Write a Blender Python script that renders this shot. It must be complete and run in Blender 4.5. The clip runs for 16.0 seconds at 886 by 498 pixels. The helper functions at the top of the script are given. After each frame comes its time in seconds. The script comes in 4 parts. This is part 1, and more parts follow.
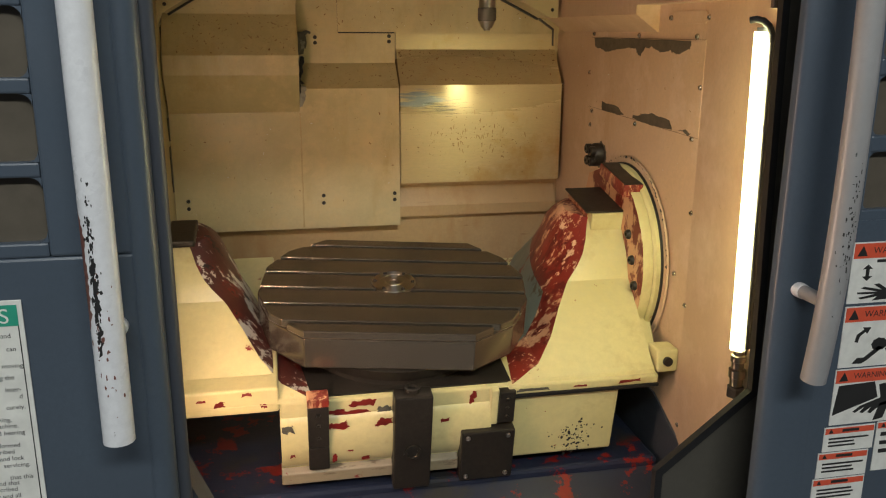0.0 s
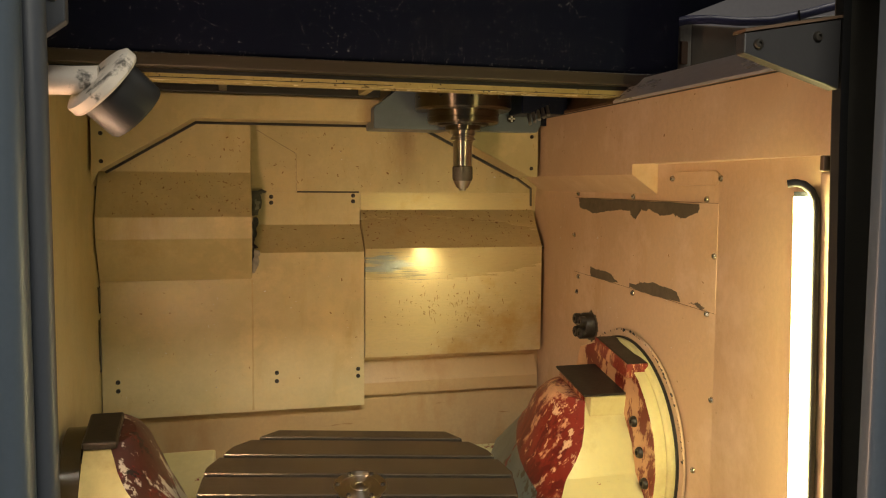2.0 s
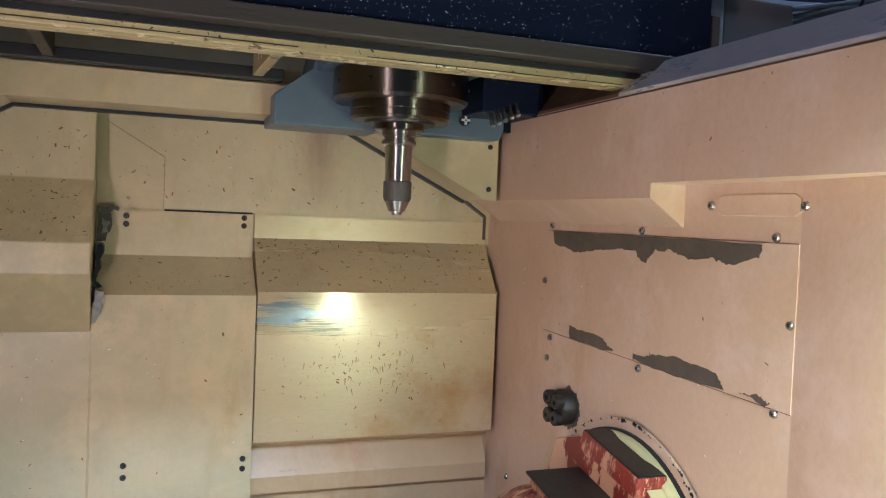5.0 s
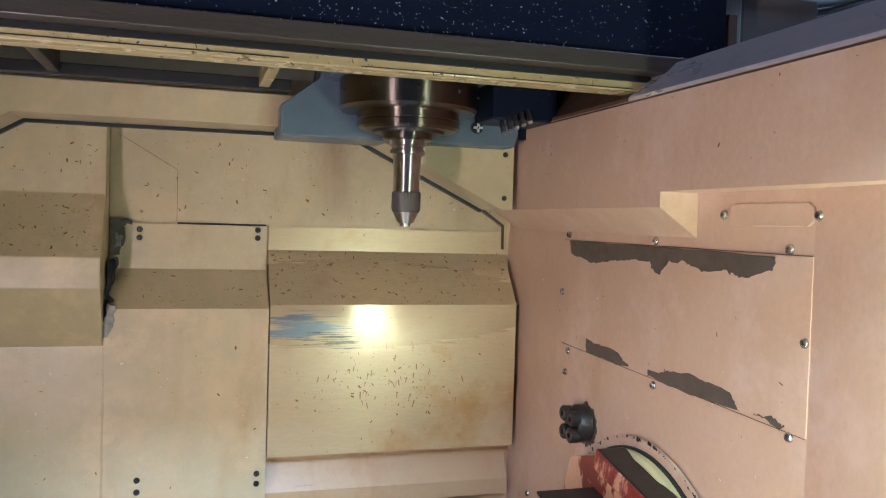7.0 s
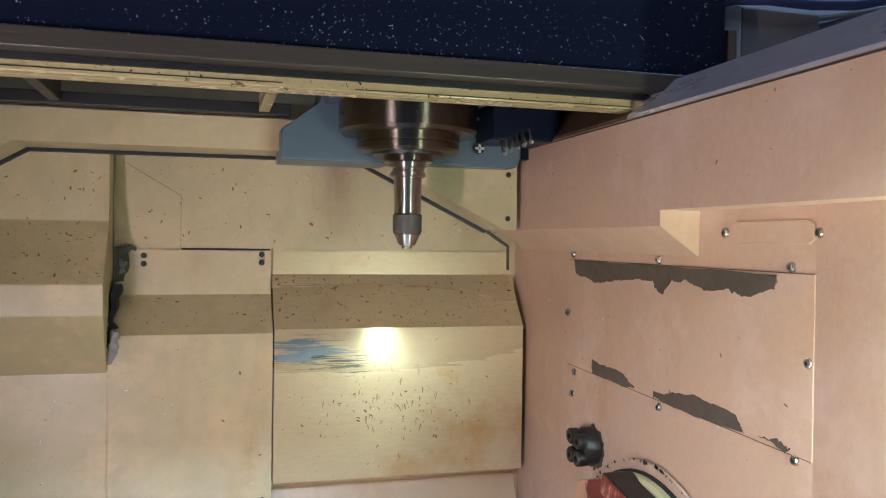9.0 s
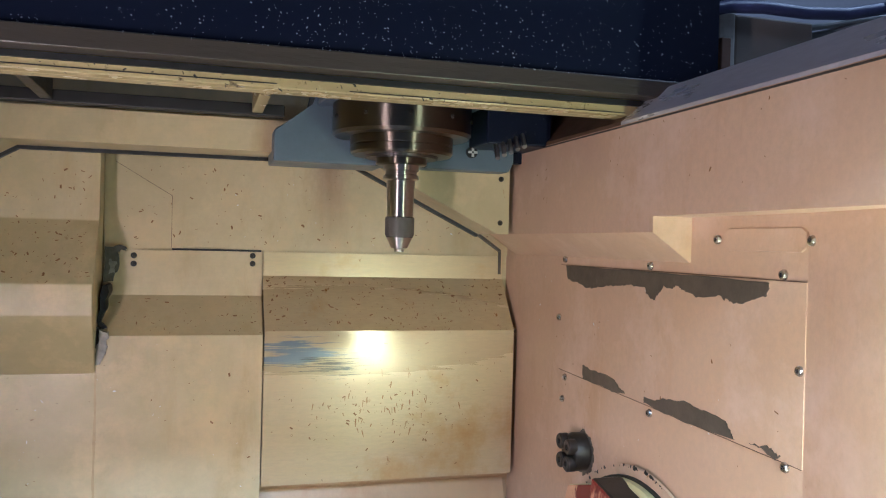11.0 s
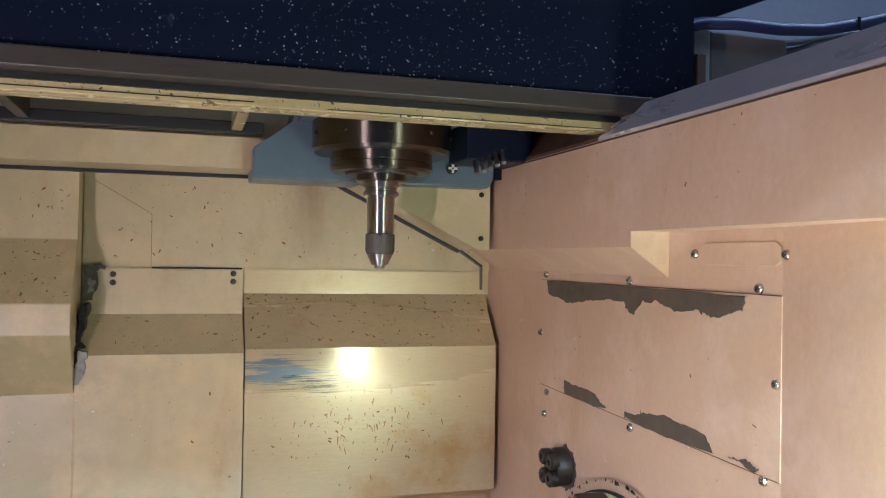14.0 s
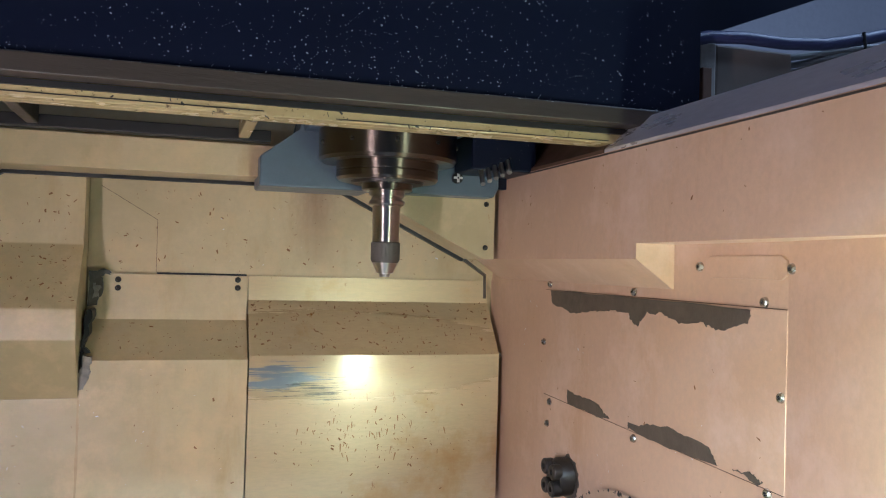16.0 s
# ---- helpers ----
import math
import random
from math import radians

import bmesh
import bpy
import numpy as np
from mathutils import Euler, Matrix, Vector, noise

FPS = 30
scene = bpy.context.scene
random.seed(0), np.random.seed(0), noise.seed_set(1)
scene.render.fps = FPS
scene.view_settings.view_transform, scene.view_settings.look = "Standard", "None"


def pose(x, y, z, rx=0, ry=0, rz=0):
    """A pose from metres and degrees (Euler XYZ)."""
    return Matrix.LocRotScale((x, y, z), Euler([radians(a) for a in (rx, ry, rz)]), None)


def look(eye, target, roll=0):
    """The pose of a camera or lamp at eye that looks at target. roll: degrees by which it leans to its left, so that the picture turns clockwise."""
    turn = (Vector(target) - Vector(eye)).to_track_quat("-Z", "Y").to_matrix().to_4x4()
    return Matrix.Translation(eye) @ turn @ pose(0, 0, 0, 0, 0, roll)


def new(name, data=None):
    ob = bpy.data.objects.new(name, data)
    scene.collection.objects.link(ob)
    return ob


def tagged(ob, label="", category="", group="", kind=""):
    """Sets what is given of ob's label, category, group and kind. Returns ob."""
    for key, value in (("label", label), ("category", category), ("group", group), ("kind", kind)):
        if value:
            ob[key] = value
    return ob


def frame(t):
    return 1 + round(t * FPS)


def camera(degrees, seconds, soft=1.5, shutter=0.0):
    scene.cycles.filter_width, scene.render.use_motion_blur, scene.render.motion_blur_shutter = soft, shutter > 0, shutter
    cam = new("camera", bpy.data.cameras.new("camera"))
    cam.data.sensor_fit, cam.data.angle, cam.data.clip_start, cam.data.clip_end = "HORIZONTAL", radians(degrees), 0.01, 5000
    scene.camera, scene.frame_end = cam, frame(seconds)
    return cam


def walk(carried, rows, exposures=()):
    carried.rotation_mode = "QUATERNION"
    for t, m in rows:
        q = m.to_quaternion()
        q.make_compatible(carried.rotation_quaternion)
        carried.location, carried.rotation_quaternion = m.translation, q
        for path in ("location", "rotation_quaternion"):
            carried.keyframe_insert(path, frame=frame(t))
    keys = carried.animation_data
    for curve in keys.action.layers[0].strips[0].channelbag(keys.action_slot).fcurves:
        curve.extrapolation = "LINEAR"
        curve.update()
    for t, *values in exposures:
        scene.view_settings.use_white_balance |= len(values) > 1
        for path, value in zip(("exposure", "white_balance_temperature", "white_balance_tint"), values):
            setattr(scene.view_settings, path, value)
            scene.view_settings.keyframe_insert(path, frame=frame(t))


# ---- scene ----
cam = camera(56.4, 16.0, soft=1.1)
PATH = [
    (0, (0.078, 0.258, 1.591), (0.469, 2.152, 1.08), 0.3),
    (0.5, (0.08, 0.279, 1.596), (0.472, 2.182, 1.122), 0.2),
    (1, (0.074, 0.335, 1.605), (0.475, 2.276, 1.332), 0.0),
    (1.5, (0.081, 0.436, 1.612), (0.533, 2.377, 1.437), 0.3),
    (2, (0.091, 0.565, 1.607), (0.603, 2.492, 1.452), 0.4),
    (2.5, (0.124, 0.726, 1.597), (0.696, 2.637, 1.446), 1.5),
    (3, (0.112, 0.881, 1.592), (0.73, 2.778, 1.457), 1.8),
    (3.5, (0.048, 1.032, 1.598), (0.743, 2.904, 1.475), 0.3),
    (4, (0.045, 1.145, 1.588), (0.869, 2.965, 1.496), 0.4),
    (4.2, (0.085, 1.171, 1.586), (0.885, 3.002, 1.5), 0.8),
    (6.5, (0.314, 1.186, 1.596), (0.931, 3.087, 1.522), 2.1),
    (7, (0.327, 1.194, 1.602), (0.909, 3.106, 1.537), 1.7),
    (7.5, (0.331, 1.195, 1.607), (0.875, 3.119, 1.579), 1.5),
    (8, (0.343, 1.198, 1.603), (0.891, 3.121, 1.581), 1.2),
    (8.5, (0.354, 1.194, 1.606), (0.901, 3.118, 1.579), 0.8),
    (9, (0.359, 1.197, 1.607), (0.898, 3.123, 1.588), 0.8),
    (11.5, (0.355, 1.201, 1.607), (0.928, 3.117, 1.599), 1.8),
    (12, (0.356, 1.202, 1.607), (0.944, 3.114, 1.6), 1.8),
    (12.5, (0.357, 1.201, 1.608), (0.945, 3.112, 1.609), 1.7),
    (13, (0.35, 1.204, 1.61), (0.932, 3.117, 1.617), 1.4),
    (13.5, (0.349, 1.202, 1.611), (0.93, 3.116, 1.626), 1.3),
    (14, (0.365, 1.196, 1.61), (0.959, 3.106, 1.636), 1.0),
    (14.5, (0.361, 1.188, 1.613), (0.962, 3.095, 1.649), 0.9),
    (15, (0.359, 1.19, 1.613), (0.952, 3.1, 1.65), 1.1),
    (15.5, (0.355, 1.192, 1.614), (0.945, 3.103, 1.648), 1.4),
    (16, (0.353, 1.193, 1.615), (0.948, 3.102, 1.656), 1.6),
]
EXPOSURES = [
    (0.0, -0.13, 6950, 4), (1.0, 0.02, 7200, 0), (1.6, 0.08, 8000, 3), (2.0, 0.14, 8300, 5), (2.3, 0.2, 6900, 5), (2.8, 0.25, 5200, 2), (3.4, 0.4, 4700, 4),
    (4.2, 0.56, 4530, 4), (6.5, 0.82, 4520, 6), (9.2, 0.82, 4500, 6), (16.0, 0.79, 4500, 6),
]
walk(cam, [(t, look(eye, target, roll)) for t, eye, target, roll in PATH], EXPOSURES)

# ---- world and large lights ----
world = bpy.data.worlds.new("world")
scene.world = world
world.use_nodes = True
world.node_tree.nodes["Background"].inputs[0].default_value = (0.66, 0.70, 0.80, 1)
world.node_tree.nodes["Background"].inputs[1].default_value = 0.05


def area_lamp(name, m, sx, sy, watts, colour):
    data = bpy.data.lights.new(name, "AREA")
    data.shape, data.size, data.size_y, data.energy, data.color = "RECTANGLE", sx, sy, watts, colour
    ob = new(name, data)
    ob.matrix_world = m
    return tagged(ob, "fluorescent shop ceiling light above the floor", "lamp", kind="structure")


area_lamp("hall_light", look((0.10, -1.75, 3.6), (0.25, 1.5, 1.2)), 2.4, 0.3, 118, (0.92, 0.95, 1.0))
area_lamp("hall_light", look((-2.0, -0.6, 3.9), (-2.0, -0.5, 0)), 0.4, 2.4, 30, (0.86, 0.93, 1.0))
area_lamp("hall_light", look((2.6, 1.6, 3.9), (2.6, 1.6, 0)), 0.4, 2.4, 16, (0.94, 0.95, 1.0))

# ---- materials ----


def nodes_of(name):
    m = bpy.data.materials.new(name)
    m.use_nodes = True
    return m, m.node_tree.nodes, m.node_tree.links, m.node_tree.nodes["Principled BSDF"]


def noise_node(n, l, scale, detail=4.0, rough=0.6, stretch=(1, 1, 1)):
    co = n.new("ShaderNodeTexCoord")
    mp = n.new("ShaderNodeMapping")
    mp.inputs["Scale"].default_value = stretch
    tx = n.new("ShaderNodeTexNoise")
    tx.inputs["Scale"].default_value, tx.inputs["Detail"].default_value = scale, detail
    tx.inputs["Roughness"].default_value = rough
    l.new(co.outputs["Object"], mp.inputs[0])
    l.new(mp.outputs[0], tx.inputs["Vector"])
    return tx.outputs["Fac"]


def ramp(n, l, fac, lo, hi):
    r = n.new("ShaderNodeMapRange")
    r.inputs["From Min"].default_value, r.inputs["From Max"].default_value = lo, hi
    l.new(fac, r.inputs["Value"])
    return r.outputs["Result"]


def blend(n, l, fac, a, b):
    x = n.new("ShaderNodeMix")
    x.data_type = "RGBA"
    l.new(fac, x.inputs["Factor"])
    for sock, v in ((x.inputs[6], a), (x.inputs[7], b)):
        if isinstance(v, tuple):
            sock.default_value = (*v, 1)
        else:
            l.new(v, sock)
    return x.outputs[2]


def surface(name, base, alt, rough=0.45, metal=0.0, big=2.5, fine=60.0, bump=0.15, stretch=(1, 1, 1), layers=(), spread=0.12, gloss=0.5, grain=0.82):
    """Paint or metal in two tones, with fine relief; layers: (colour, scale, threshold, width, stretch) of stains, chips and wear."""
    m, n, l, p = nodes_of(name)
    a = ramp(n, l, noise_node(n, l, big, 5, 0.65, stretch), 0.3, 0.7)
    col = blend(n, l, a, base, alt)
    g = noise_node(n, l, fine, 3, 0.7, stretch)
    col = blend(n, l, ramp(n, l, g, 0.35, 0.9), col, tuple(c * grain for c in base))
    for colour, scale, thr, width, st in layers:
        f = ramp(n, l, noise_node(n, l, scale, 6, 0.68, st), thr, thr + width)
        col = blend(n, l, f, col, colour)
    l.new(col, p.inputs["Base Color"])
    rr = n.new("ShaderNodeMapRange")
    rr.inputs["To Min"].default_value, rr.inputs["To Max"].default_value = max(0.05, rough - spread), rough + spread
    l.new(noise_node(n, l, big * 4, 4, 0.6, stretch), rr.inputs["Value"])
    l.new(rr.outputs["Result"], p.inputs["Roughness"])
    p.inputs["Metallic"].default_value = metal
    p.inputs["Specular IOR Level"].default_value = gloss
    b = n.new("ShaderNodeBump")
    b.inputs["Strength"].default_value, b.inputs["Distance"].default_value = bump, 0.002
    l.new(g, b.inputs["Height"])
    l.new(b.outputs[0], p.inputs["Normal"])
    return m


def turned(name, base, alt, rough, stretch_amount):
    """Lathe-turned steel: the gloss spreads across the fine rings."""
    m = surface(name, base, alt, rough, 1.0, big=9, fine=140, bump=0.0, spread=0.05)
    n, l = m.node_tree.nodes, m.node_tree.links
    p = n["Principled BSDF"]
    t = n.new("ShaderNodeTangent")
    t.direction_type, t.axis = "RADIAL", "Z"
    l.new(t.outputs[0], p.inputs["Tangent"])
    p.inputs["Anisotropic"].default_value, p.inputs["Anisotropic Rotation"].default_value = stretch_amount, 0.25
    return m


def glow(name, colour, strength):
    m, n, l, p = nodes_of(name)
    p.inputs["Base Color"].default_value = (*colour, 1)
    p.inputs["Emission Color"].default_value = (*colour, 1)
    p.inputs["Emission Strength"].default_value = strength
    return m


def plain(name, colour, rough=0.5, metal=0.0):
    m, n, l, p = nodes_of(name)
    l.new(blend(n, l, ramp(n, l, noise_node(n, l, 30, 4), 0.3, 0.8), colour, tuple(c * 0.75 for c in colour)), p.inputs["Base Color"])
    p.inputs["Roughness"].default_value, p.inputs["Metallic"].default_value = rough, metal
    return m


RUST = (0.22, 0.10, 0.03)
DIRT = (0.10, 0.075, 0.04)
RED = (0.20, 0.012, 0.009)
STREAK = (2.4, 2.4, 0.7)
wall_paint = surface("cream_wall_paint", (0.62, 0.52, 0.32), (0.55, 0.45, 0.25), 0.36, big=1.6, fine=90, bump=0.05, layers=(
    ((0.42, 0.28, 0.11), 3.0, 0.53, 0.28, STREAK), ((0.43, 0.36, 0.20), 1.6, 0.46, 0.25, (1, 1, 1)), ((0.60, 0.47, 0.26), 9.0, 0.50, 0.2, (1, 1, 1)), (DIRT, 55.0, 0.715, 0.03, (1, 1, 1)), ((0.34, 0.19, 0.06), 34.0, 0.70, 0.05, (1, 1, 0.6))))
side_paint = surface("orange_stained_wall_paint", (0.62, 0.45, 0.31), (0.58, 0.40, 0.25), 0.40, big=1.4, fine=90, bump=0.05, layers=(
    ((0.47, 0.28, 0.13), 3.0, 0.53, 0.28, STREAK), ((0.52, 0.36, 0.24), 1.7, 0.46, 0.25, (1, 1, 1)), ((0.66, 0.50, 0.38), 6.0, 0.52, 0.2, (1, 1, 1)), ((0.36, 0.20, 0.09), 40.0, 0.70, 0.05, (1, 1, 0.6)), (DIRT, 60.0, 0.73, 0.03, (1, 1, 1))))
# Streaked wall paint toned down to amber: the lower wall's shadow is in the base.
lower_paint = surface("shaded_amber_wall_paint", (0.52, 0.37, 0.20), (0.44, 0.29, 0.14), 0.34, big=1.8, fine=90, bump=0.05, layers=(
    ((0.40, 0.22, 0.09), 3.0, 0.50, 0.28, STREAK), (DIRT, 60.0, 0.72, 0.03, (1, 1, 1)), ((0.30, 0.16, 0.06), 12.0, 0.64, 0.05, (0.3, 1, 3))))
panel_steel = surface("worn_cover_panel", (0.60, 0.48, 0.28), (0.56, 0.43, 0.22), 0.145, 0.20, big=2.0, fine=80, bump=0.025, stretch=(0.6, 1, 3), spread=0.04, layers=(
    ((0.46, 0.27, 0.08), 5.0, 0.56, 0.2, (1, 1, 1)), ((0.30, 0.15, 0.04), 28.0, 0.67, 0.05, (1, 1, 0.55)), (DIRT, 70.0, 0.71, 0.03, (1, 1, 1))))


def scraped(m, centre, radii, colour, metal, low, high, streak):
    """Long level scratches through the paint, thick round one place and thinning out away from it."""
    n, l = m.node_tree.nodes, m.node_tree.links
    p = n["Principled BSDF"]
    co = n.new("ShaderNodeTexCoord")
    mp = n.new("ShaderNodeMapping")
    mp.inputs["Scale"].default_value = tuple(1 / r for r in radii)
    mp.inputs["Location"].default_value = tuple(-c / r for c, r in zip(centre, radii))
    ln = n.new("ShaderNodeVectorMath")
    ln.operation = "LENGTH"
    l.new(co.outputs["Object"], mp.inputs[0])
    l.new(mp.outputs[0], ln.inputs[0])
    mask = ramp(n, l, ln.outputs["Value"], 1.0, 0.0)
    add = n.new("ShaderNodeMath")
    add.operation = "MULTIPLY_ADD"
    add.inputs[1].default_value = 0.45
    l.new(mask, add.inputs[0])
    l.new(noise_node(n, l, 1.0, 6, 0.7, streak), add.inputs[2])
    f = ramp(n, l, add.outputs[0], low, high)
    old = p.inputs["Base Color"].links[0].from_socket
    l.new(blend(n, l, f, old, colour), p.inputs["Base Color"])
    if metal:
        mt = n.new("ShaderNodeMapRange")
        mt.inputs["To Min"].default_value, mt.inputs["To Max"].default_value = p.inputs["Metallic"].default_value, metal
        l.new(f, mt.inputs["Value"])
        l.new(mt.outputs["Result"], p.inputs["Metallic"])


scraped(panel_steel, (0.545, 2.92, 1.375), (0.15, 0.2, 0.055), (0.34, 0.38, 0.43), 0.6, 0.72, 0.80, (7, 1, 130))
scraped(panel_steel, (0.62, 2.92, 1.350), (0.24, 0.2, 0.075), (0.07, 0.06, 0.04), 0.0, 0.86, 0.90, (9, 1, 260))
scraped(panel_steel, (0.62, 2.95, 1.035), (0.22, 0.2, 0.030), (0.20, 0.11, 0.05), 0.0, 0.92, 0.96, (7, 1, 420))


def polished(m, centre, radii, dull, bright):
    """Gloss that is rubbed up round one place and dull beyond it."""
    n, l = m.node_tree.nodes, m.node_tree.links
    p = n["Principled BSDF"]
    co = n.new("ShaderNodeTexCoord")
    mp = n.new("ShaderNodeMapping")
    mp.inputs["Scale"].default_value = tuple(1 / r for r in radii)
    mp.inputs["Location"].default_value = tuple(-c / r for c, r in zip(centre, radii))
    ln = n.new("ShaderNodeVectorMath")
    ln.operation = "LENGTH"
    l.new(co.outputs["Object"], mp.inputs[0])
    l.new(mp.outputs[0], ln.inputs[0])
    add = n.new("ShaderNodeMath")
    add.operation = "MULTIPLY_ADD"
    add.inputs[1].default_value = 0.5
    l.new(noise_node(n, l, 1.0, 5, 0.7, (9, 1, 150)), add.inputs[0])
    l.new(ln.outputs["Value"], add.inputs[2])
    r = n.new("ShaderNodeMapRange")
    r.inputs["From Min"].default_value, r.inputs["From Max"].default_value = 0.45, 1.65
    r.inputs["To Min"].default_value, r.inputs["To Max"].default_value = bright, dull
    l.new(add.outputs[0], r.inputs["Value"])
    l.new(r.outputs["Result"], p.inputs["Roughness"])


panel_steel.node_tree.nodes["Principled BSDF"].inputs["Specular IOR Level"].default_value = 1.0
polished(panel_steel, (0.66, 2.93, 1.42), (0.40, 0.5, 0.085), 0.33, 0.12)
cast_paint = surface("pale_yellow_casting_paint", (0.64, 0.58, 0.31), (0.57, 0.50, 0.24), 0.33, big=3, fine=50, bump=0.1, layers=(((0.40, 0.31, 0.15), 4.0, 0.54, 0.2, (1, 1, 1)), 
    (RED, 12.0, 0.66, 0.02, (1, 1, 1)), (DIRT, 30.0, 0.72, 0.03, (1, 1, 1))))
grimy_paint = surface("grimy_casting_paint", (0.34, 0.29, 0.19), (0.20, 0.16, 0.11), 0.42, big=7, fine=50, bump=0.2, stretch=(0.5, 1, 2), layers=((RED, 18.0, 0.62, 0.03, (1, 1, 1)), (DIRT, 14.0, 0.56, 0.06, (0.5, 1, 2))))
chip_paint = surface("red_primer_showing_through_paint", (0.62, 0.34, 0.19), (0.56, 0.27, 0.15), 0.42, big=3, fine=50, bump=0.2, layers=(
    ((0.20, 0.022, 0.014), 9.0, 0.40, 0.04, (1.0, 1.0, 0.4)), ((0.12, 0.012, 0.010), 20.0, 0.52, 0.08, (1.0, 1.0, 0.45)), ((0.60, 0.34, 0.20), 50.0, 0.60, 0.03, (1, 1, 0.3)), ((0.62, 0.40, 0.24), 18.0, 0.605, 0.03, (1, 1, 0.4))))
# Red paint with pale chips, darkened to carry the left arm's shade.
shade_paint = surface("red_chipped_paint_in_shade", (0.10, 0.022, 0.018), (0.05, 0.020, 0.016), 0.42, big=5, fine=50, bump=0.3, layers=(
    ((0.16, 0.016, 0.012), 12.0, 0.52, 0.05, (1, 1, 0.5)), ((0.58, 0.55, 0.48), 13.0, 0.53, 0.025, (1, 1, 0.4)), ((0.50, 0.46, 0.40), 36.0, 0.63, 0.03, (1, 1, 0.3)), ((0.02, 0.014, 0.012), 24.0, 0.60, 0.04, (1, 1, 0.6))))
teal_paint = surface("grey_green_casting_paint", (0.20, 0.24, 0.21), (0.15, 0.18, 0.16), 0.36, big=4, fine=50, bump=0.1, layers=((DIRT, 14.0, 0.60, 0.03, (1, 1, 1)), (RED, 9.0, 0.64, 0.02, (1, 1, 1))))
flange_paint = surface("pinkish_flange_paint", (0.64, 0.38, 0.22), (0.60, 0.33, 0.18), 0.42, big=3, fine=50, bump=0.15, layers=(((0.17, 0.018, 0.012), 16.0, 0.49, 0.04, (1.0, 1.0, 0.5)), (DIRT, 34.0, 0.68, 0.03, (1, 1, 1))))
table_steel = surface("oiled_dark_table_steel", (0.20, 0.172, 0.14), (0.165, 0.142, 0.112), 0.24, 0.8, big=3, fine=160, bump=0.0, grain=0.96, spread=0.03, layers=(
    ((0.16, 0.125, 0.09), 6.0, 0.56, 0.3, (1, 1, 1)),))
# Brighter steel for the bevels: paints the lamp highlights along the slot edges.
edge_steel = surface("highlight_table_edge", (0.42, 0.36, 0.30), (0.30, 0.25, 0.20), 0.34, 0.9, big=12, fine=160, bump=0.0)
bolt_steel = surface("bright_bolt_steel", (0.56, 0.53, 0.50), (0.42, 0.40, 0.37), 0.26, 1.0, big=30, fine=200)
dark_steel = surface("black_oxide_steel", (0.035, 0.031, 0.027), (0.05, 0.042, 0.034), 0.4, 0.5, big=8, fine=90)
journal_steel = surface("dark_polished_journal_steel", (0.16, 0.15, 0.14), (0.12, 0.11, 0.10), 0.16, 1.0, big=10, fine=120, bump=0.0, spread=0.04)
ground_steel = turned("ground_steel", (0.50, 0.47, 0.44), (0.42, 0.39, 0.36), 0.30, 1.0)
sleeve_steel = surface("knurled_sleeve_steel", (0.13, 0.12, 0.11), (0.10, 0.09, 0.08), 0.55, 0.35, big=9, fine=420, bump=0.5)
drum_steel = turned("brown_oiled_spindle_steel", (0.19, 0.165, 0.135), (0.14, 0.12, 0.095), 0.31, 1.0)
blue_paint = surface("blue_grey_casting_paint", (0.125, 0.165, 0.205), (0.095, 0.128, 0.162), 0.36, big=5, fine=60, layers=((DIRT, 40.0, 0.70, 0.03, (1, 1, 1)),))
door_paint = surface("slate_blue_door_paint", (0.066, 0.088, 0.118), (0.058, 0.076, 0.102), 0.36, big=3, fine=140, bump=0.08)
jamb_paint = surface("dark_grey_jamb_paint", (0.052, 0.060, 0.078), (0.042, 0.049, 0.063), 0.45, big=3, fine=90)
jamb_brown = surface("brown_grey_frame_paint", (0.078, 0.072, 0.060), (0.062, 0.057, 0.048), 0.5, big=3, fine=90)
bracket_paint = surface("near_black_bracket_paint", (0.034, 0.033, 0.035), (0.026, 0.025, 0.026), 0.45, big=3, fine=90)
navy_cover = surface("black_way_cover", (0.0075, 0.0102, 0.026), (0.0055, 0.0075, 0.019), 0.36, big=3, fine=80, bump=0.05, gloss=0.2)
rail_paint = surface("grimy_cream_rail", (0.46, 0.38, 0.19), (0.36, 0.29, 0.13), 0.25, big=5, fine=60, layers=((DIRT, 26.0, 0.60, 0.05, (1, 1, 1)),))
grime_brown = surface("brown_grimy_strip", (0.065, 0.054, 0.042), (0.035, 0.028, 0.022), 0.38, big=6, fine=60, bump=0.4, gloss=0.5, stretch=(0.3, 1, 2))
tan_sheet = surface("dusty_tan_sheet", (0.30, 0.25, 0.18), (0.22, 0.18, 0.13), 0.4, big=3, fine=60, layers=((DIRT, 7.0, 0.56, 0.1, (0.4, 1, 1)),))
slope_brown = surface("brown_sheet", (0.13, 0.075, 0.045), (0.08, 0.05, 0.03), 0.5, big=4, fine=60)
fold_tan = surface("brown_fold_line", (0.46, 0.34, 0.17), (0.52, 0.41, 0.23), 0.4, big=20, fine=80, bump=0.05)
rubber = plain("black_rubber", (0.012, 0.012, 0.013), 0.5)
white_tube = surface("chipped_white_handle_paint", (0.72, 0.73, 0.76), (0.66, 0.67, 0.70), 0.3, big=6, fine=90, bump=0.1, layers=(
    ((0.30, 0.10, 0.06), 16.0, 0.70, 0.01, (1, 1, 0.5)), ((0.03, 0.04, 0.04), 22.0, 0.70, 0.01, (1, 1, 0.5))))
grey_tube = surface("worn_grey_handle_paint", (0.31, 0.31, 0.32), (0.25, 0.24, 0.23), 0.35, big=6, fine=90, bump=0.1, layers=(
    ((0.05, 0.06, 0.06), 22.0, 0.69, 0.01, (1, 1, 0.5)),))
